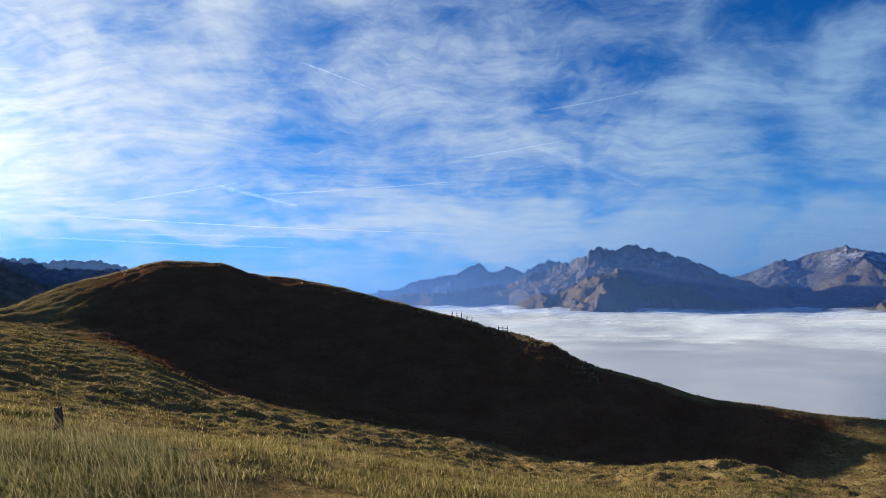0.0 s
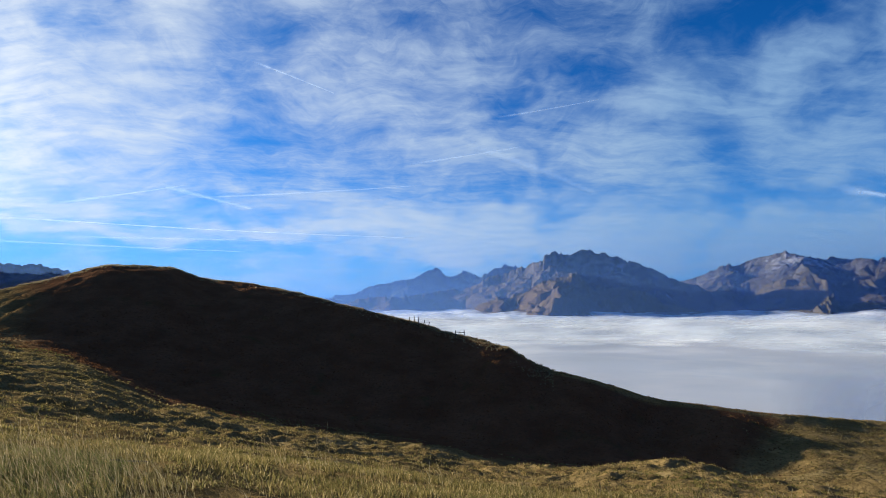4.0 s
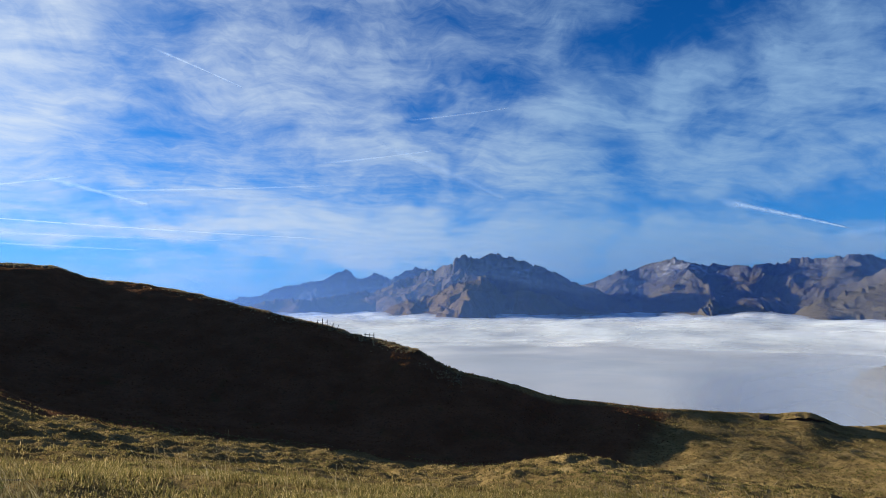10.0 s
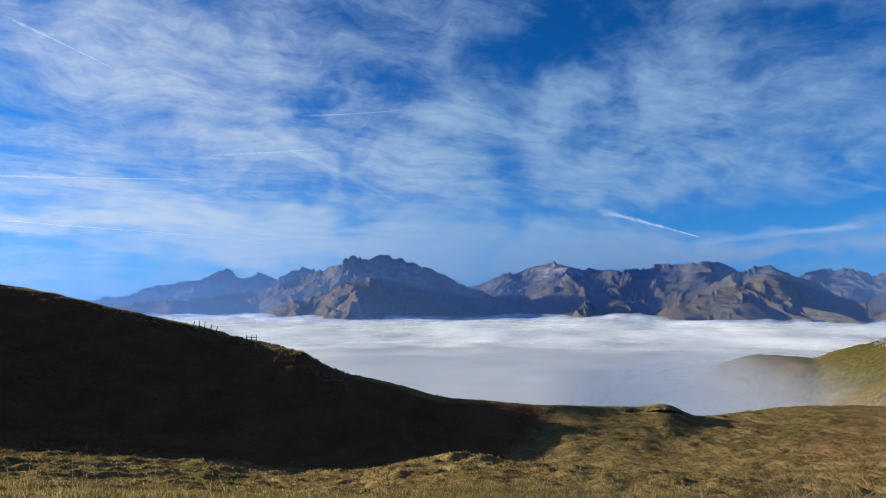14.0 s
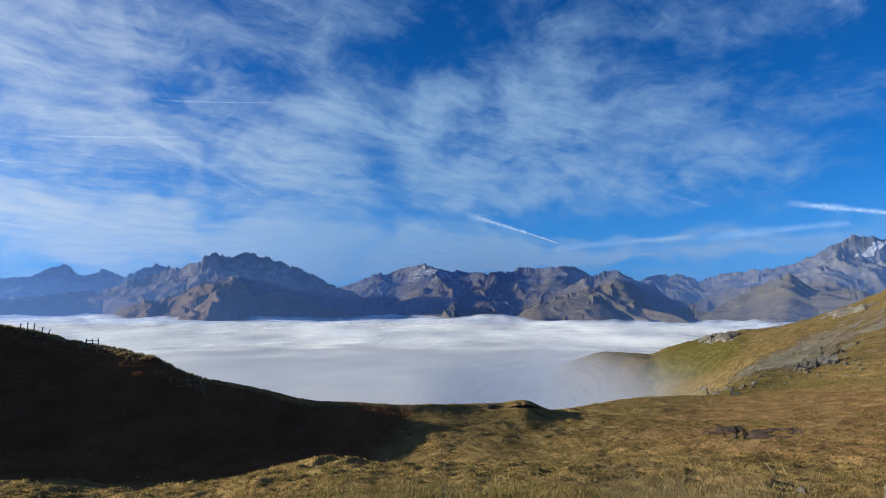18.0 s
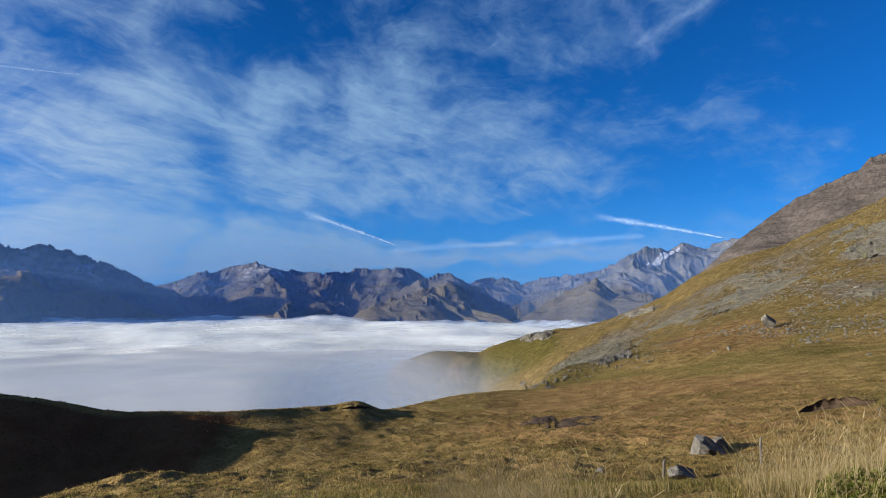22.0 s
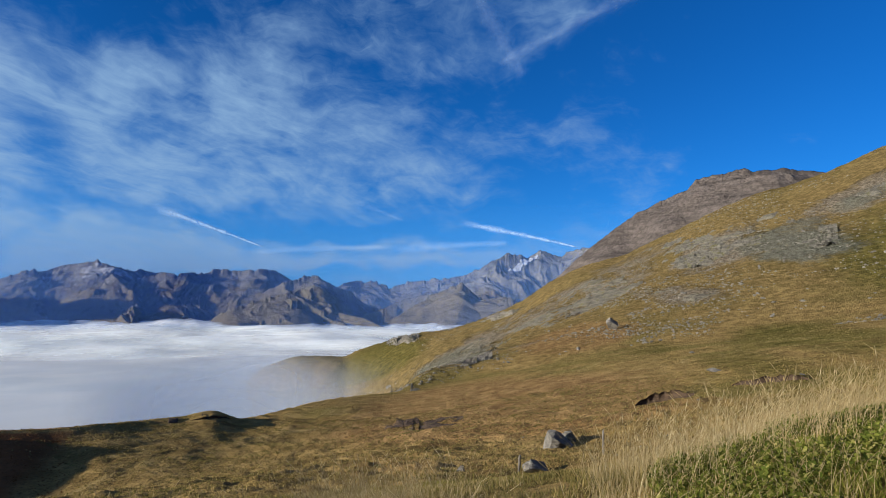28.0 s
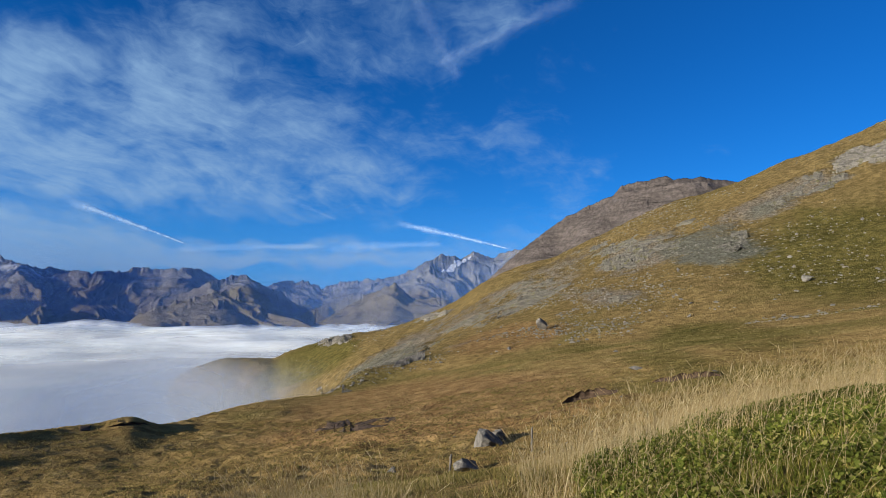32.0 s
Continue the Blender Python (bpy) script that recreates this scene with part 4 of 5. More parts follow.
def build_clouds():
    az = np.arange(70, -105, -0.3)
    r = np.geomspace(120, 4900, 260)
    A, R = np.meshgrid(az, r)
    X, Y = polar(A, R)
    Z = cloud_height(X, Y, R)
    sea = new("cloud_sea", grid_mesh("cloud_sea", np.stack([X, Y, Z], -1), CLOUD))
    tagged(sea, "white sea of clouds filling the valley below", "cloud", kind="stuff")
    A, R, X, Y, Z = (q[80:] for q in (A, R, X, Y, Z))
    for k in range(1, 3):
        lift = k * 5.5 - 22 * (1 - smooth(300, 1500, R)) + k * 1.3 * fbm(X * .006, Y * .006, 3, 90 + k)
        layer_ob = part("mist_layer", grid_mesh("mist_layer", np.stack([X, Y, Z + lift], -1), WISP), sea)
        layer_ob.visible_shadow = False


build_clouds()


def build_fog():
    """Curtains of fog drifting up the flank of the spur."""
    fog = tagged(new("fog_bank"), "thin grey fog drifting up the grassy spur", "fog", kind="stuff")
    n, m = 80, 14
    for k, r0 in enumerate((150.0, 190.0, 235.0, 285.0, 345.0)):
        az = np.linspace(-33, -64 - .8 * k, n)
        r = r0 * (1 - .16 * np.radians(-33 - az))
        top = np.tan(np.radians(-4.0 + 1.5 * smooth(-60, -50, az) - 2.2 * smooth(-50, -40, az) - .45 * (4 - k) * smooth(-46, -56, az))) * r
        Z = np.linspace(-75, 0, m)[:, None] + top * np.linspace(0, 1, m)[:, None]
        X, Y = polar(np.broadcast_to(az, Z.shape), np.broadcast_to(r, Z.shape))
        me = grid_mesh("fog_curtain", np.stack([X, Y, Z], -1), FOG)
        uv = me.uv_layers.new(name="across")
        i = np.empty(len(me.loops), np.int32)
        me.loops.foreach_get("vertex_index", i)
        uv.data.foreach_set("uv", np.stack([(i % n) / (n - 1), (i // n) / (m - 1)], -1).astype(np.float32).ravel())
        part("fog_curtain", me, fog).visible_shadow = False


build_fog()


# ---- vapour trails of aircraft ----
def contrail(a, b, wide, thick, label, sag=0.0, spread=0.5):
    """A ribbon from one direction to another, far off; it widens towards its old end."""
    n, R = 60, 4750.0
    t = np.linspace(0, 1, n)
    az, el = a[0] + (b[0] - a[0]) * t, a[1] + (b[1] - a[1]) * t + sag * 4 * t * (1 - t)
    slope = math.atan2(b[1] - a[1], -(b[0] - a[0]))
    half = wide * (1 - spread * t) * (1 + .25 * fbm(t * 14, t * 0 + a[0], 3, 7)) / 2
    rows_ = []
    for s in np.linspace(-1, 1, 7):
        D = R * (1 - .8 * np.radians(np.maximum(a[0], b[0]) - az) * (a[0] < -20)) - math.radians(wide / 2) * R * 1.1 * (1 - s * s)
        ea, aa = np.radians(el + s * half * math.cos(slope)), np.radians(az + s * half * math.sin(slope))
        rows_.append(np.stack([-np.sin(aa) * np.cos(ea) * D, np.cos(aa) * np.cos(ea) * D, np.sin(ea) * D], -1))
    V = np.stack(rows_)
    me = grid_mesh("contrail", V, TRAIL[thick])
    uv = me.uv_layers.new(name="across")
    k = np.empty(len(me.loops), np.int32)
    me.loops.foreach_get("vertex_index", k)
    uv.data.foreach_set("uv", np.stack([(k % n) / (n - 1), (k // n) / 6], -1).astype(np.float32).ravel())
    ob = new("contrail", me)
    ob.visible_shadow = False
    return tagged(ob, label, "contrail", "contrails in the sky")


THIN, SOFT = "thin straight white contrail", "broad fading white contrail"
contrail((38, 6.75), (-2.6, 6.1), .22, 1, THIN, .15)
contrail((31, 5.4), (6, 5.7), .25, 0, THIN, .1)
contrail((38, 4.9), (14, 4.6), .3, 0, THIN)
contrail((20.5, 9.3), (-2.6, 11.4), .28, 0, THIN, .1)
contrail((15, 22.2), (6.4, 19.8), .34, 0, THIN, .1)
contrail((-.6, 13.4), (-12.5, 15.0), .38, 0, THIN)
contrail((-6.5, 15.4), (-19.5, 10.0), 1.2, 2, SOFT, .3, .3)
contrail((-9.5, 17.8), (-20.2, 18.9), .3, 0, THIN)
contrail((31, 7.9), (19.8, 10.6), .4, 0, THIN)
contrail((22.5, 10.4), (14, 8.6), .8, 0, SOFT)
contrail((-38.6, 9.1), (-48.9, 5.75), 1.05, 1, "bright white contrail tapering to a point", .1, .75)
contrail((-67.6, 8.75), (-79.8, 6.1), .95, 1, "bright white contrail tapering to a point", .12, .7)
contrail((-57, 10.8), (-62.3, 8.8), 1.0, 3, SOFT)
contrail((-46, 5.0), (-61, 6.1), 1.3, 2, SOFT, .2)
contrail((-60, 5.6), (-73, 6.6), 1.5, 2, SOFT, .2)
contrail((-69.0, 31), (-74.6, 22.6), 2.6, 3, SOFT, .2, .2)
contrail((-88, 29.5), (-71.6, 23.6), 2.2, 3, SOFT, .3, .4)
# ---- rock shapes ----
def rock_mesh(name, seed, mat, flat=0.7, block=0.5, level=4):
    """A weathered block: a sphere cut by planes, then roughened; about one unit across, its foot at z = 0."""
    rnd = random.Random(seed)
    bm = bmesh.new()
    bmesh.ops.create_icosphere(bm, subdivisions=level, radius=0.62)
    cuts = []
    for k in range(11):
        d = Vector((rnd.gauss(0, 1), rnd.gauss(0, 1), rnd.gauss(0, .8))).normalized()
        cuts.append((d, rnd.uniform(.15, .36)))
    for v in bm.verts:
        p = v.co.copy()
        for d, far in cuts:
            over = p.dot(d) - far
            if over > 0:
                p -= d * over * (block + .42)
        n = noise.fractal(p * 3.2 + Vector((seed * 3.7, 0, 0)), 0.8, 2.0, 4)
        layers = noise.noise(Vector((p.x * 1.2, p.y * 1.2, p.z * 9 + seed)))
        p *= 1 + .10 * n + .07 * layers
        v.co = Vector((p.x, p.y, p.z * flat))
    low = min(v.co.z for v in bm.verts)
    for v in bm.verts:
        v.co.z -= low + .16 * flat
    me = bpy.data.meshes.new(name)
    bm.to_mesh(me)
    bm.free()
    me.materials.append(mat)
    return me


BOULDERS = [rock_mesh("boulder", k, GREY_ROCK, f, .55) for k, f in ((1, .8), (2, .62), (3, .9), (4, .55))]
STONES = [rock_mesh("stone", 10 + k, GREY_ROCK, f, .5, 2) for k, f in enumerate((.6, .45, .75, .5, .65, .4))]


def lay_rock(me, name, az, el, size, label, turn=0.0, sink=0.0, group="", r_max=560.0, squash=0.75):
    place, r = spot(az, el, 3.0, r_max)
    ob = new(name, me)
    width = math.radians(size) * r if size < 0 else size
    ob.matrix_world = Matrix.Translation(place - Vector((0, 0, sink * width))) @ pose(0, 0, 0, 0, 0, turn) @ Matrix.Diagonal((width, width * .85, width * squash, 1))
    return tagged(ob, label, "rock", group)


# the larger boulders, by bearing, height and breadth in metres
lay_rock(BOULDERS[3], "boulder", -82.8, -1.75, 3.9, "large cracked grey boulder on the grassy slope", 110, -.12, squash=1.7)
lay_rock(BOULDERS[2], "boulder", -105.1, 2.75, 2.4, "pale layered boulder on the green slope", 70, .08, squash=1.0)
lay_rock(BOULDERS[1], "boulder", -76.9, -12.6, 1.95, "grey lichened boulder lying in the meadow", 15, .08, squash=.75)
lay_rock(BOULDERS[0], "boulder", -78.1, -12.4, .78, "upright grey slab leaning on a boulder", 60, .05, squash=.95)
lay_rock(BOULDERS[3], "boulder", -75.6, -14.8, .9, "small grey block half sunk in grass", 130, .05, squash=.95)
lay_rock(BOULDERS[1], "boulder", -68.2, -15.1, .55, "dark weathered rock half hidden in grass", 200, .05)
lay_rock(BOULDERS[3], "boulder", -91.4, -5.2, 1.5, "flat pale stone bedded in the turf", 40, .1)
SLOPE_STONES = [(-89.4, -3.7, .9), (-98.3, 1.0, 2.6), (-96, -.3, 1.6), (-97.8, -5.2, .7), (-104.5, 1.9, 1.7), (-106.1, 1.5, 1.2), (-106.9, .7, 1.4), (-108.1, 3.9, 1.5), (-109.3, 7.6, 2.0),
                (-93.7, 2.5, 2.4), (-95.4, 1.2, 2.0), (-89.1, 1.7, 1.8), (-88, .4, 1.4), (-78.3, -3.9, 1.3), (-79.4, -3.7, 1.5), (-77.7, -4.2, 1.0), (-72.8, -5.1, 1.6), (-71.7, -5.7, 1.1), (-84.3, -3.2, .8),
                (-101.4, 7.9, 2.6), (-98.6, 6.8, 2.4), (-94.1, -.3, 1.0), (-99.7, .5, .9), (-103.2, 4.9, 2.2), (-104.2, 4.8, 1.8)]
for k, (az, el, size) in enumerate(SLOPE_STONES):
    lay_rock(STONES[k % 6], "stone", az, el, size, "weathered grey stone on the autumn slope", k * 67, .05, "stones on the slope")
rnd = random.Random(4)
for k in range(150):
    # stones scattered down the mountainside, thicker below the outcrops
    az = rnd.choice((rnd.uniform(-66, -86), rnd.uniform(-80, -111), rnd.gauss(-92, 5), rnd.gauss(-75, 4)))
    el = -5.2 + (-az - 66) * .17 + abs(rnd.gauss(0, 3.2))
    if el > .33 * (-az - 70) - 1:
        continue
    size = min(2.6, .35 + abs(rnd.gauss(0, .55)))
    lay_rock(STONES[rnd.randrange(6)], "stone", az, el, size, "small grey stone in the grass of the slope", rnd.uniform(0, 360), .08, "stones on the slope")
for k in range(26):
    # a few pale pebbles in the meadow
    az, el = rnd.uniform(-50, -92), rnd.uniform(-14, -6.5)
    lay_rock(STONES[rnd.randrange(6)], "stone", az, el, rnd.uniform(.12, .3), "small pale stone lying in the meadow", rnd.uniform(0, 360), .05, "stones in the meadow")
for az, el, size in ((25.4, 2.9, 1.0), (24.4, 2.95, .7), (21.6, 2.85, .7), (14.2, 1.35, .5)):
    lay_rock(STONES[k % 6], "stone", az, el, size, "dark stone on the crest of the mound", az * 40, .05, "stones on the mound")


def small_stones(n, seed):
    """Thousands of small stones lying below the crags, too many to count."""
    r_ = np.random.default_rng(seed)
    bm = bmesh.new()
    bmesh.ops.create_icosphere(bm, subdivisions=1, radius=0.5)
    base = np.array([v.co[:] for v in bm.verts])
    F = np.array([[v.index for v in f.verts] for f in bm.faces])
    bm.free()
    az = np.concatenate([r_.uniform(-86, -64, n // 3), r_.normal(-91, 7, n // 3), r_.uniform(-112, -78, n - 2 * (n // 3))])
    r = r_.uniform(118, 345, n)
    x, y = polar(az, r)
    clump = fbm(x * .035, y * .035, 4, 91) + .5 * noise2(x * .3, y * .3, 92)
    ok = (clump + .55 * grown('stony', az, np.degrees(np.arctan2(ground_z(x, y), r)), r) > .28) & (az > -114) & (az < -63)
    x, y = x[ok], y[ok]
    k = len(x)
    size = .18 + .75 * r_.uniform(0, 1, k) ** 4
    V = base[None] * r_.uniform(.6, 1.15, (k, len(base), 1)) * size[:, None, None] * np.array([1.2, 1, .7])
    V = V + np.stack([x, y, ground_z(x, y) + size * .12], -1)[:, None]
    F = (np.arange(k)[:, None, None] * len(base) + F[None]).reshape(-1, 3)
    tagged(new("small_stones", poly_mesh("small_stones", V.reshape(-1, 3), F, PALE_ROCK, False)), "countless small stones strewn over the slope", "stones", kind="stuff")


small_stones(26000, 5)


# ---- outcrops and scree: rough sheets of rock breaking through the turf ----
def breakout(name, label, az_to, el_from, el_to, mat, tall, seed, keep=.55, grain=2.5, tilt=0.0, n=90, step=False, category="rock"):
    """A ragged patch of bare rock over a stretch of ground between two bearings; el_from and el_to are heights at both ends."""
    az = np.linspace(*az_to, n)
    t = np.linspace(0, 1, n)
    lo, hi = el_from[0] + (el_from[1] - el_from[0]) * t, el_to[0] + (el_to[1] - el_to[0]) * t
    r0 = np.array([spot(a, e)[1] for a, e in zip(az, lo)])
    r1 = np.array([spot(a, e)[1] for a, e in zip(az, hi)])
    v = np.linspace(0, 1, n)[:, None]
    R = r0 + (r1 - r0) * v
    A = np.broadcast_to(az, R.shape)
    X, Y = polar(A, R)
    U, T = X / (grain * 8), Y / (grain * 8)
    border = np.minimum(np.minimum(v, 1 - v) * 2, np.minimum(t, 1 - t)[None, :] * 2)
    mask = smooth(0, .45, fbm(U + tilt * T, T, 7, seed, .68) * .6 + keep + border * .9 - .75)
    block = ridged(X / grain + .4 * fbm(X / grain, Y / grain, 2, seed + 3), Y / grain, 5, seed + 5, .6)
    lift = tall * (.25 + .9 * block + .5 * fbm(U * 2, T * 2, 3, seed + 9))
    Z = ground_z(X, Y)
    if step:
        lift = lift + tall * .8 * (np.floor(Z / (tall * .8)) + smooth(0, .35, np.mod(Z / (tall * .8), 1)) - Z / (tall * .8))
    Z = Z + np.where(mask > .02, mask * lift, 0) - (1 - mask) * .6
    ob = new(name, grid_mesh(name, np.stack([X, Y, Z], -1), mat, not step))
    return tagged(ob, label, category)


breakout("rock_outcrop", "broad grey rock face breaking through the turf", (-87.2, -101), (3.6, 5.6), (6.4, 9.4), SCREE_DARK, .9, 3, .36, 2.6, step=True)
breakout("rock_outcrop", "pale jointed crag below the skyline", (-101, -109), (7.6, 9.9), (10.3, 12.6), SCREE_DARK, .9, 7, .20, 2.4, step=True)
breakout("rock_outcrop", "low grey slabs showing in the grass", (-85.6, -95.6), (.3, .6), (1.7, 2.9), SCREE, .8, 13, .26, 2.5)
breakout("rock_outcrop", "rough grey crag on the upper slope", (-107.5, -113), (11.2, 11.6), (13.3, 14.2), PALE_ROCK, 1.2, 17, .34, 3.0)
breakout("rock_outcrop", "grey rock band rising to the shoulder", (-77.2, -85.5), (-1.0, 1.4), (2.3, 4.7), SCREE, .7, 19, .28, 3.0)
breakout("rock_outcrop", "pale crag on the crest of the spur", (-60.8, -64), (-4.0, -3.2), (-3.0, -2.6), PALE_ROCK, 1.9, 23, .56, 3.0, n=80)
breakout("rock_outcrop", "row of pale rocks along the ridge", (-66, -75.5), (-2.6, .1), (-2.1, .75), PALE_ROCK, 1.3, 29, .38, 3.0, n=90)
breakout("scree_slope", "fan of fine grey scree below the crags", (-62.6, -73), (-7.9, -3.2), (-6.0, -.4), SCREE, .3, 31, .36, 1.3, tilt=.8, category="scree")
breakout("scree_slope", "tongue of pale rubble on the slope", (-67.2, -71.2), (-6.4, -4.9), (-5.6, -4.0), PALE_ROCK, .7, 37, .46, 1.0, category="scree")
breakout("scree_slope", "long grey gravel slope under the shoulder", (-70, -84), (-4.6, .6), (-1.2, 4.6), SCREE, .35, 61, .20, 1.8, tilt=.5, category="scree")
breakout("scree_slope", "grey gravel among the grass of the shoulder", (-84, -97), (3.6, 7.4), (5.2, 9.2), SCREE, .5, 41, .28, 1.8, category="scree")
breakout("rubble_heap", "heap of broken rock at the edge of the meadow", (-60.8, -64.2), (-8.0, -8.0), (-7.3, -6.9), PALE_ROCK, .55, 43, .46, .8, n=90)
breakout("soil_patch", "bare brown earth with gravel in the meadow", (-60.0, -68.4), (-11.6, -11.4), (-10.5, -10.2), SOIL, .09, 47, .66, .6, n=80, category="soil")
breakout("soil_patch", "dark bare earth on the rim of the spur", (-38.5, -44.2), (-10.4, -10.1), (-9.75, -9.5), SOIL, .15, 53, .46, .9, n=60, category="soil")


def eroded_bank(az_to, el, tall, seed):
    """A small undercut step in the turf with bare dark earth in its face."""
    n, m = 60, 9
    az = np.linspace(*az_to, n)
    e = np.linspace(*el, n)
    r = np.array([spot(a, x)[1] for a, x in zip(az, e)])
    r = np.convolve(np.pad(r, 15, mode="edge"), np.ones(31) / 31, "valid")
    r = r + .25 * fbm(az * 1.1, az * 0, 2, seed)
    t = np.linspace(0, 1, n)
    grow = np.sin(np.pi * t) ** .5
    rows_ = []
    for k, (out, up) in enumerate(((-.7, -.15), (-.35, .0), (-.12, .12), (-.02, .35), (-.05, .6), (-.02, .85), (-.16, 1.0), (.25, 1.02), (2.6, .05))):
        rr = r + out + .05 * fbm(az * 6, az * 0 + k * .7, 3, seed + k)
        x, y = polar(az, rr)
        rows_.append(np.stack([x, y, ground_z(x, y) + up * tall * grow * (1 + .15 * fbm(az * 4, az * 0, 2, seed)) - .03], -1))
    V = np.stack(rows_)
    bank = tagged(new("turf_bank", None), "undercut turf bank with dark bare earth", "bank")
    bank.location = tuple(V[0, n // 2])
    for name, sl, mat in (("earth_face", slice(0, 7), SOIL), ("turf_lip", slice(6, 9), TURF)):
        ob = part(name, grid_mesh(name, V[sl] - np.array(bank.location), mat), bank)


eroded_bank((-84.4, -89.6), (-8.65, -7.3), .6, 3)
eroded_bank((-92.5, -98.5), (-6.4, -5.4), .45, 9)
eroded_bank((-43.2, -46.6), (-9.9, -9.95), .25, 14)
# ---- grass: blades, tufts, stalks and leaves, as stuff ----
rng = np.random.default_rng(7)


def scatter(n, az_to, r_to, power=1.0):
    """Random places between two bearings and two distances; power 1 spreads evenly over the ground, less gathers them near."""
    az = rng.uniform(min(az_to), max(az_to), n)
    u = rng.uniform(0, 1, n)
    e = power + 1
    r = (r_to[0] ** e + u * (r_to[1] ** e - r_to[0] ** e)) ** (1 / e)
    return polar(az, r)


def blade_mesh(name, x, y, tall, wide, lean, mat, curl=.5, heading=None, spread=1.0):
    """Curved tapering blades, three triangles each."""
    n = len(x)
    z = ground_z(x, y) - .01
    a = rng.uniform(0, 2 * np.pi, n) if heading is None else heading + rng.normal(0, spread, n)
    d = np.stack([np.cos(a), np.sin(a), np.zeros(n)], -1)
    b = a + np.pi / 2 + rng.normal(0, .5, n)
    s = np.stack([np.cos(b), np.sin(b), np.zeros(n)], -1) * (wide / 2)[:, None]
    base = np.stack([x, y, z], -1)
    up = np.array([0, 0, 1.0])
    mid = base + up * (tall * .55)[:, None] + d * (tall * lean * .35)[:, None]
    tip = base + up * (tall * (1 - curl * lean ** 2 * .5))[:, None] + d * (tall * lean)[:, None]
    V = np.stack([base - s, base + s, mid - s * .75, mid + s * .75, tip], 1).reshape(-1, 3)
    k = np.arange(n)[:, None] * 5
    F = (k[:, :, None] + np.array([[0, 1, 2], [1, 3, 2], [2, 3, 4]])[None]).reshape(-1, 3)
    return poly_mesh(name, V, F, mat)


def tuft_mesh(name, x, y, tall, wide, blades, mat, splay=.6):
    """Tussocks of single-triangle blades that fan out from one root."""
    n = len(x)
    z = ground_z(x, y) - .02
    root = np.repeat(np.stack([x, y, z], -1), blades, 0)
    tall, wide = np.repeat(tall, blades) * rng.uniform(.55, 1.1, n * blades), np.repeat(wide, blades)
    a = rng.uniform(0, 2 * np.pi, n * blades)
    d = np.stack([np.cos(a), np.sin(a), np.zeros_like(a)], -1)
    out = rng.uniform(.05, 1, n * blades) * splay
    root = root + d * (out * tall * .4)[:, None]
    s = np.stack([-np.sin(a), np.cos(a), np.zeros_like(a)], -1) * (wide / 2)[:, None]
    tip = root + d * (out * tall)[:, None] + np.array([0, 0, 1.0]) * (tall * np.sqrt(np.clip(1 - .5 * out ** 2, .1, 1)))[:, None]
    V = np.stack([root - s, root + s, tip], 1).reshape(-1, 3)
    return poly_mesh(name, V, np.arange(len(V)).reshape(-1, 3), mat)


def stuff(name, me, label, category="grass"):
    return tagged(new(name, me), label, category, kind="stuff")


def keep(x, y, mask):
    return x[mask], y[mask]


def bearing(x, y):
    return np.degrees(np.arctan2(-x, y)), np.hypot(x, y)


VIEW = (44.0, -117.0)
WIND = math.radians(200)

# short dry sward close by
x, y = scatter(250000, VIEW, (1.6, 13), .45)
az, r = bearing(x, y)
patch = fbm(x * .8, y * .8, 3, 61)
x, y = keep(x, y, (patch > -.38 - .4 * smooth(.3, .9, noise2(x * .2, y * .2, 62))) & ~((az < -86 - (r - 3) * 1.2) & (r < 7.5) & (rng.uniform(0, 1, len(x)) < .94)))
n = len(x)
r = np.hypot(x, y)
stuff("dry_grass", blade_mesh("dry_grass", x, y, rng.uniform(.03, .10, n) * (1 + .6 * noise2(x, y, 5)), .003 + .0011 * r, rng.uniform(.2, 1.0, n), STRAW_GRASS), "short dry tawny grass of the meadow")

x, y = scatter(50000, (180, -180), (.9, 7), .6)
az, r = bearing(x, y)
x, y = keep(x, y, (az > 41 + 3 * noise2(x, y, 6)) | (az < -114 + 3 * noise2(x, y, 8)) | (r < 1.9))
n = len(x)
stuff("dry_grass", blade_mesh("dry_grass", x, y, rng.uniform(.03, .10, n), .005 + .001 * np.hypot(x, y), rng.uniform(.2, 1.0, n), STRAW_GRASS), "short dry tawny grass of the verge")

# tussocks out over the lawn and the hollow
x, y = scatter(88000, VIEW, (7, 62), .6)
mask = fbm(x * .55, y * .55, 3, 67) + .5 * noise2(x * .12, y * .12, 68) > -.55
x, y = keep(x, y, mask)
az, r = bearing(x, y)
# tufts on the mound take the colours with shade in them
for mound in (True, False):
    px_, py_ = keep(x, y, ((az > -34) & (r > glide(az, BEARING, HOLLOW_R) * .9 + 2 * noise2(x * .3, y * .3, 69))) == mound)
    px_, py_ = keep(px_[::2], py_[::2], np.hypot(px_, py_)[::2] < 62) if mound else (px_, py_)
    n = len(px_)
    stuff("grass_tussocks", tuft_mesh("grass_tussocks", px_, py_, rng.uniform(.05, .14, n), .014 + .0010 * np.hypot(px_, py_), 7, SHADE_TUFT if mound else TUSSOCK, 1.1), "shade-toned russet tussocks at the foot of the mound" if mound else "tawny grass tussocks spread over the meadow")

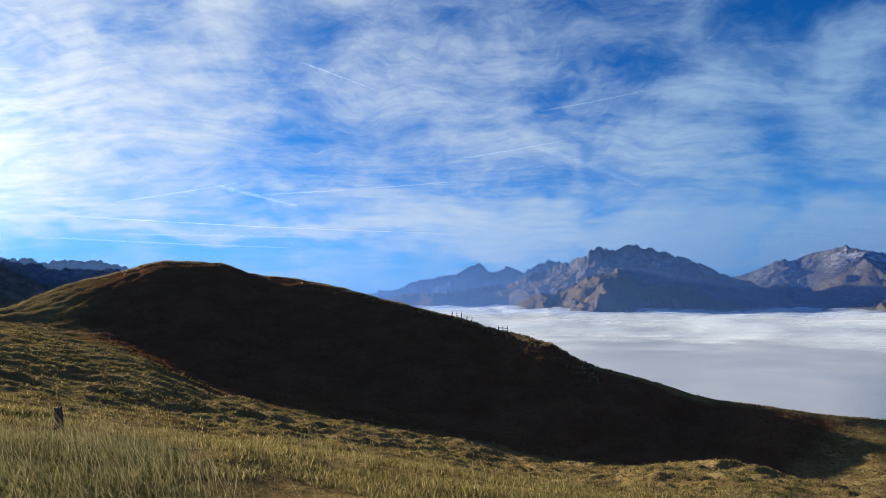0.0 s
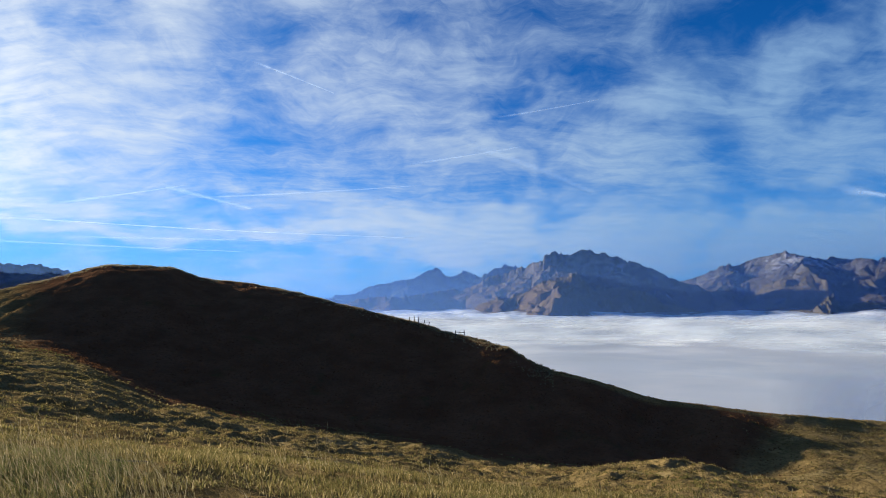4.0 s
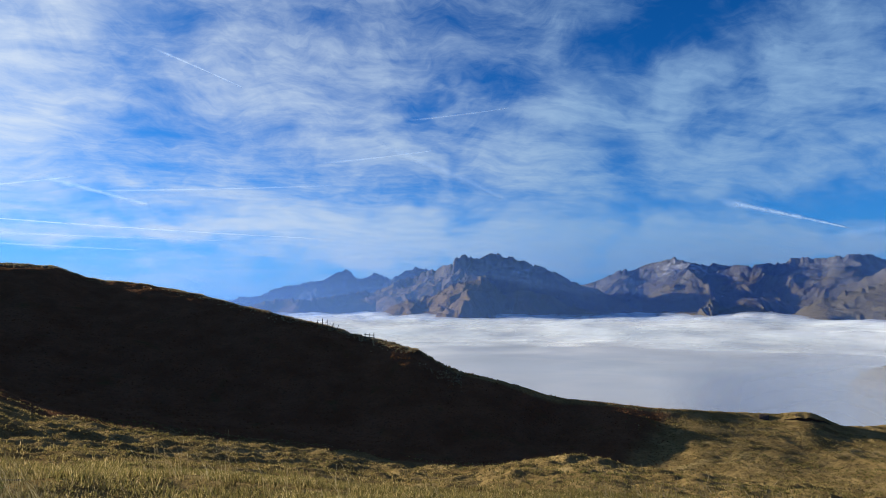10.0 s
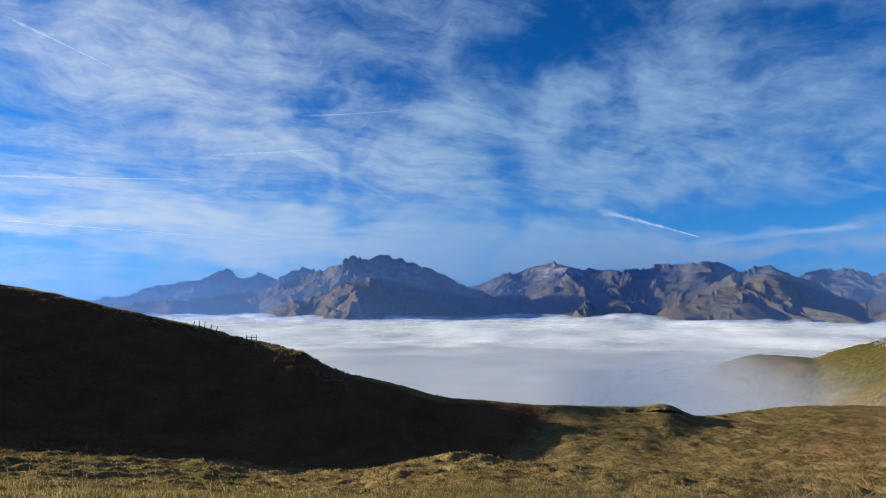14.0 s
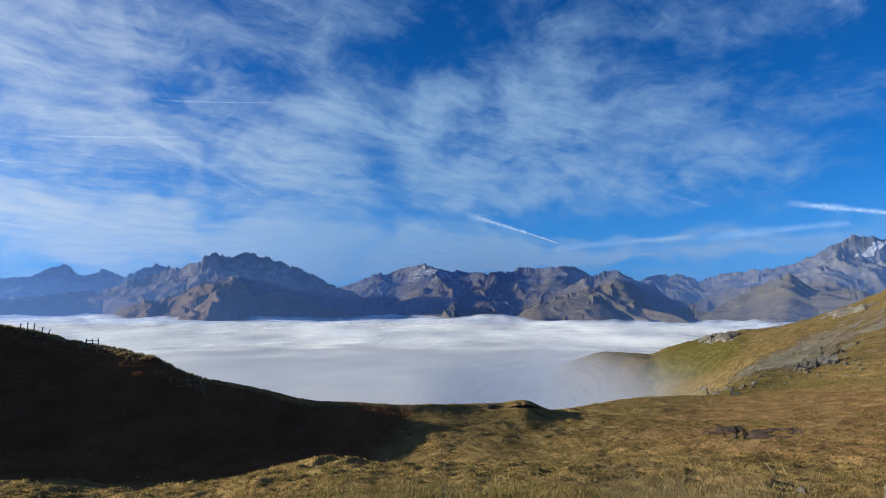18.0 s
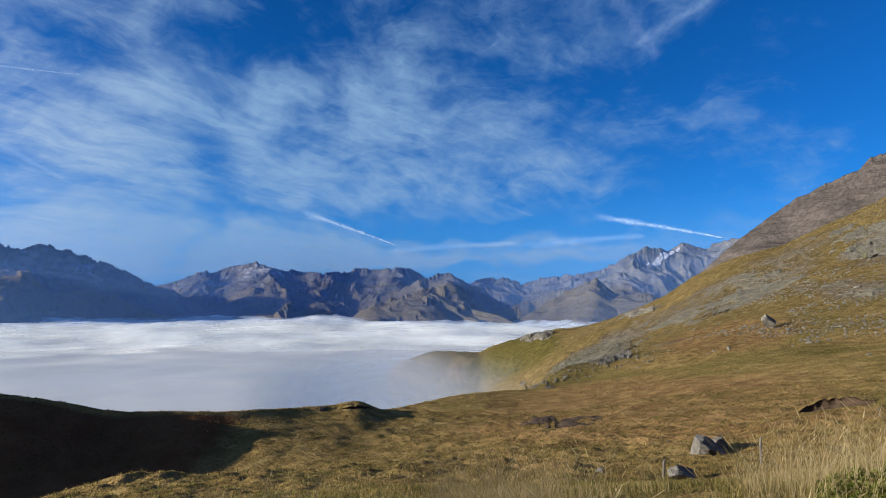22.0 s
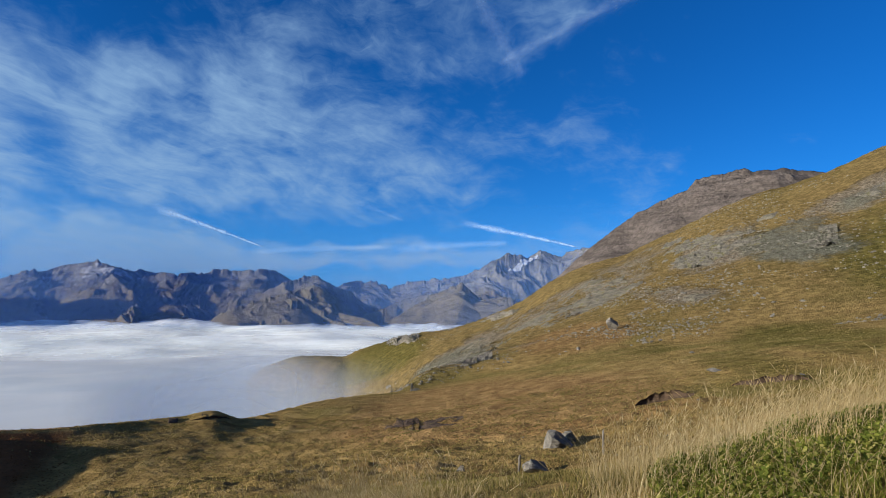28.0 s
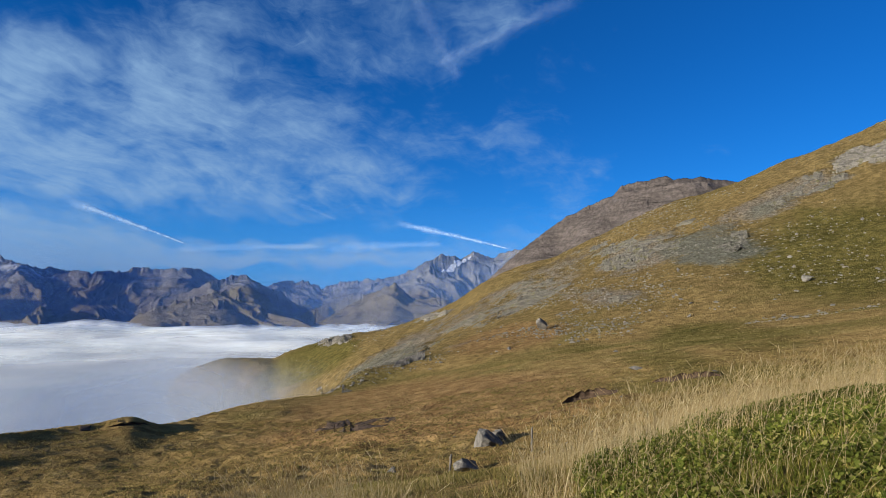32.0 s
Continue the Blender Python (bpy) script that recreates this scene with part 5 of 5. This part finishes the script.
# coarser tufts farther off
x, y = scatter(52000, (44, -112), (45, 135), .8)
mask = fbm(x * .12, y * .12, 4, 77) > -.2
x, y = keep(x, y, mask)
az, r = bearing(x, y)
# here too the mound's tufts have its shade in their colour
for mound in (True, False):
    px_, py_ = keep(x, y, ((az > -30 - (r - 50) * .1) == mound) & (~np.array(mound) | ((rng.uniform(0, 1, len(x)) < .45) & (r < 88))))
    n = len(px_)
    stuff("grass_tussocks", tuft_mesh("grass_tussocks", px_, py_, rng.uniform(.05, .11, n), rng.uniform(.06, .12, n), 6, SHADE_TUFT if mound else TUSSOCK, 1.4), "shade-toned russet tufts on the mound" if mound else "distant tawny tussocks over the meadow")

# pale straw grass added along the mound's crest for its rim lit from behind
az = rng.uniform(-15, 39, 7000)
e_, r_ = column(CREST, az)
x, y = polar(az, r_ + rng.normal(-.6, 1.3, len(az)))
x, y = keep(x, y, fbm(x * .3, y * .3, 3, 83) > -.45)
n = len(x)
stuff("crest_grass", tuft_mesh("crest_grass", x, y, rng.uniform(.10, .24, n), rng.uniform(.03, .06, n), 7, STRAW_STALK, .9), "pale grass fringing the sunlit crest of the mound")

# green growth in the two near corners
x, y = scatter(90000, (-82, -117), (1.8, 9.0), .5)
az, r = bearing(x, y)
x, y = keep(x, y, az < -85 - (r - 2.5) * 1.7 + 7 * noise2(x * 1.1, y * 1.1, 9))
n = len(x)
stuff("green_grass", blade_mesh("green_grass", x, y, rng.uniform(.03, .12, n), .003 + .0007 * np.hypot(x, y), rng.uniform(.3, 1.2, n), GREEN_GRASS), "short fresh green grass on the verge")
x, y = scatter(60000, (46, 10), (2.0, 9), .5)
az, r = bearing(x, y)
x, y = keep(x, y, (az > 12 + (r - 3) * 3.5 + 4 * noise2(x, y, 19)))
n = len(x)
stuff("green_grass", blade_mesh("green_grass", x, y, rng.uniform(.05, .14, n), .003 + .0007 * np.hypot(x, y), rng.uniform(.6, 1.5, n), OLIVE_GRASS, heading=WIND, spread=.9), "long green and grey grass bent by wind")


# ---- tall seeding stalks ----
def stalks(name, x, y, tall, label, mat, heads=True):
    n = len(x)
    z = ground_z(x, y)
    a = WIND + rng.normal(0, 1.0, n)
    d = np.stack([np.cos(a), np.sin(a), np.zeros(n)], -1)
    lean = rng.uniform(.1, .8, n)
    b = np.arctan2(y, x) + np.pi / 2
    s = np.stack([np.cos(b), np.sin(b), np.zeros(n)], -1)
    w = (.0005 + .00014 * np.hypot(x, y))[:, None]
    pts = []
    for f in (0, .4, .75, 1.0):
        pts.append(np.stack([x, y, z], -1) + np.array([0, 0, 1.0]) * (tall * f)[:, None] + d * (tall * lean * f ** 2)[:, None])
    V = [pts[0] - s * w, pts[0] + s * w, pts[1] - s * w * .8, pts[1] + s * w * .8, pts[2] - s * w * .6, pts[2] + s * w * .6, pts[3]]
    F = [[0, 1, 2], [1, 3, 2], [2, 3, 4], [3, 5, 4], [4, 5, 6]]
    if heads:
        h0, h2 = pts[2] + (pts[3] - pts[2]) * .35, pts[3] + (pts[3] - pts[2]) * .25
        h1 = (h0 + h2) / 2
        f = w * rng.uniform(1.3, 2.6, n)[:, None]
        side = d * f
        V += [h0, h1 - s * f, h1 + s * f, h2, h1 - side, h1 + side]
        F += [[7, 8, 9], [8, 10, 9], [7, 11, 12], [11, 10, 12]]
    V = np.stack(V, 1)
    k = np.arange(n)[:, None, None] * V.shape[1]
    stuff(name, poly_mesh(name, V.reshape(-1, 3), (k + np.array(F)[None]).reshape(-1, 3), mat), label)


# the straw band that crowns the verge
x, y = scatter(10500, (-80, -117), (4.0, 11), 1.0)
az, r = bearing(x, y)
centre = 6.0 + (-az - 84) * .10
x, y = keep(x, y, (np.abs(r - centre) < (2.2 + 1.4 * noise2(x * .7, y * .7, 13)) * rng.uniform(.2, 1.1, len(x))) & (fbm(x * .9, y * .9, 2, 15) > -.5))
stalks("tall_straw_grass", x, y, (.13 + .52 * rng.uniform(0, 1, len(x)) ** 2.2), "tall straw-coloured grass along the verge", STRAW_STALK)
x, y = scatter(1100, (-84, -116), (2.6, 6.8), .9)
stalks("tall_straw_grass", x, y, (.12 + .3 * rng.uniform(0, 1, len(x)) ** 1.5), "thin straw stalks among the green herbs", STRAW_STALK)
# loose stalks along the near edge of the lawn
x, y = scatter(3600, (44, -84), (3.6, 9.5), .8)
x, y = keep(x, y, fbm(x * .7, y * .7, 3, 23) > .25)
stalks("seeding_grass", x, y, (.15 + .45 * rng.uniform(0, 1, len(x)) ** 1.8), "loose stalks of seeding grass", STRAW_STALK)
x, y = scatter(3000, (46, 12), (3.0, 8.0), .8)
az, r = bearing(x, y)
x, y = keep(x, y, az > 14 + (r - 3.4) * 2.2)
stalks("seeding_grass", x, y, (.10 + .26 * rng.uniform(0, 1, len(x)) ** 1.6), "dense tall grass gone to seed", OLIVE_STALK)
x, y = scatter(3000, (-52, -84), (3.4, 7.5), .8)
x, y = keep(x, y, fbm(x * .8, y * .8, 3, 29) > -.1)
stalks("seeding_grass", x, y, (.15 + .5 * rng.uniform(0, 1, len(x)) ** 1.8), "tall pale grass gone to seed", STRAW_STALK)


# ---- low broad-leaved herbs on the verge ----
def leaves(name, x, y, size, mat, label):
    """Round lobed leaves on short stems, each a small cupped fan."""
    n = len(x)
    z = ground_z(x, y) + rng.uniform(.02, .11, n)
    a, m = rng.uniform(0, 2 * np.pi, n), 9
    tilt = rng.normal(0, .5, (n, 2))
    V = [np.stack([x, y, z], -1)]
    for k in range(m):
        f = a + (k / (m - 1) - .5) * 5.2
        rr = size * (1 if k % 2 == 0 else .82)
        dx, dy = np.cos(f) * rr, np.sin(f) * rr
        V.append(np.stack([x + dx, y + dy, z + dx * tilt[:, 0] + dy * tilt[:, 1] + size * .25], -1))
    V = np.stack(V, 1)
    F = np.array([[0, k, k + 1] for k in range(1, m)])
    k = np.arange(n)[:, None, None] * (m + 1)
    stuff(name, poly_mesh(name, V.reshape(-1, 3), (k + F[None]).reshape(-1, 3), mat), label, "herbs")


x, y = scatter(52000, (-82, -117), (2.2, 7.6), .6)
az, r = bearing(x, y)
x, y = keep(x, y, (az < -83 - (r - 2.5) * 2.8 + 9 * noise2(x * .9, y * .9, 33)) & (fbm(x * 1.3, y * 1.3, 3, 35) > -.30))
leaves("broad_leaved_herbs", x, y, rng.uniform(.005, .014, len(x)) * (1 + .07 * np.hypot(x, y)), LEAF, "low green broad-leaved herbs on the verge")
x, y = scatter(160, (-90, -112), (3.0, 6.5), .8)
leaves("broad_leaved_herbs", x, y, rng.uniform(.015, .03, len(x)), LEAF, "scattered larger pale green leaves")
# ---- small wooden things ----
def post_mesh(name, tall, thick, seed):
    """A split, weathered stake with a chipped top."""
    rnd = random.Random(seed)
    bm = bmesh.new()
    rings, m = 7, 8
    rows_ = []
    for k in range(rings):
        f = k / (rings - 1)
        off = (rnd.uniform(-.1, .1) * thick, rnd.uniform(-.1, .1) * thick)
        rows_.append([bm.verts.new((off[0] + math.cos(2 * math.pi * j / m) * thick / 2 * (1 - .18 * f) * rnd.uniform(.85, 1.1),
                                    off[1] + math.sin(2 * math.pi * j / m) * thick / 2 * (1 - .18 * f) * rnd.uniform(.85, 1.1),
                                    tall * f + (rnd.uniform(-.04, .04) * tall if k == rings - 1 else 0))) for j in range(m)])
    for a, b in zip(rows_, rows_[1:]):
        for j in range(m):
            bm.faces.new((a[j], a[(j + 1) % m], b[(j + 1) % m], b[j]))
    bm.faces.new(rows_[-1])
    me = bpy.data.meshes.new(name)
    bm.to_mesh(me)
    bm.free()
    me.materials.append(OLD_WOOD)
    return me


def bar_mesh(name, a, b, thick, seed):
    """A rough rail from a to b."""
    me = post_mesh(name, (Vector(b) - Vector(a)).length, thick, seed)
    me.transform(Matrix.Translation(a) @ (Vector(b) - Vector(a)).to_track_quat("Z", "Y").to_matrix().to_4x4())
    return me


def stake(az, el, tall, thick, label, lean=0.0, seed=1):
    place, _ = spot(az, el)
    ob = new("wooden_stake", post_mesh("wooden_stake", tall + .1, thick, seed))
    ob.matrix_world = Matrix.Translation(place - Vector((0, 0, .1))) @ pose(0, 0, 0, lean, lean * .6, seed * 40)
    return tagged(ob, label, "stake")


stake(-81.5, -13.05, .62, .075, "grey weathered wooden stake in the meadow", 3, 2)
stake(-73.6, -15.0, .42, .07, "short grey wooden stake among the grass", -4, 5)
stake(32.7, -11.0, .34, .12, "dark old post stump in the grass", 6, 7)
for k, (az, el, tall) in enumerate(((-.9, -2.25, .55), (-1.4, -2.38, .75), (-1.85, -2.5, .8), (-2.35, -2.62, .6), (-2.8, -2.7, .5))):
    tagged(stake(az, el, tall, .10, "leaning fence post on the crest of the mound", 7 - 5 * k, 11 + k), group="old fence on the mound")


def fence_frame(az, el):
    """A short piece of fence: two posts, two rails and a brace."""
    place, r = spot(az, el)
    side = Vector((math.cos(radians(az)), math.sin(radians(az)), 0))
    frame_ob = tagged(new("fence_frame"), "small wooden fence frame on the crest", "fence")
    frame_ob.location = place
    for k, f in enumerate((-.42, .0, .42)):
        p = side * f
        dz = float(ground_z(place.x + p.x, place.y + p.y)) - place.z - .1
        part("post", bar_mesh("post", p + Vector((0, 0, dz)), p + Vector((0, 0, dz + .75)), .09, 21 + k), frame_ob)
    for k, h in enumerate((.28, .52)):
        part("rail", bar_mesh("rail", side * -.5 + Vector((0, 0, h)), side * .5 + Vector((0, 0, h - .06)), .07, 31 + k), frame_ob)


fence_frame(-5.95, -3.75)

# a bleached stick in the grass
place, _ = spot(23.4, -13.7)
stick = new("stick", bar_mesh("stick", (-.17, 0, .06), (.19, .05, .02), .022, 44))
stick.location = place
tagged(stick, "bleached white stick lying in the grass", "stick")
place, _ = spot(-97.4, -8.6)
pale = new("stone", STONES[2])
pale.matrix_world = Matrix.Translation(place + Vector((0, 0, .03))) @ Matrix.Diagonal((.12, .1, .16, 1))
tagged(pale, "small pale stone among green leaves", "rock")
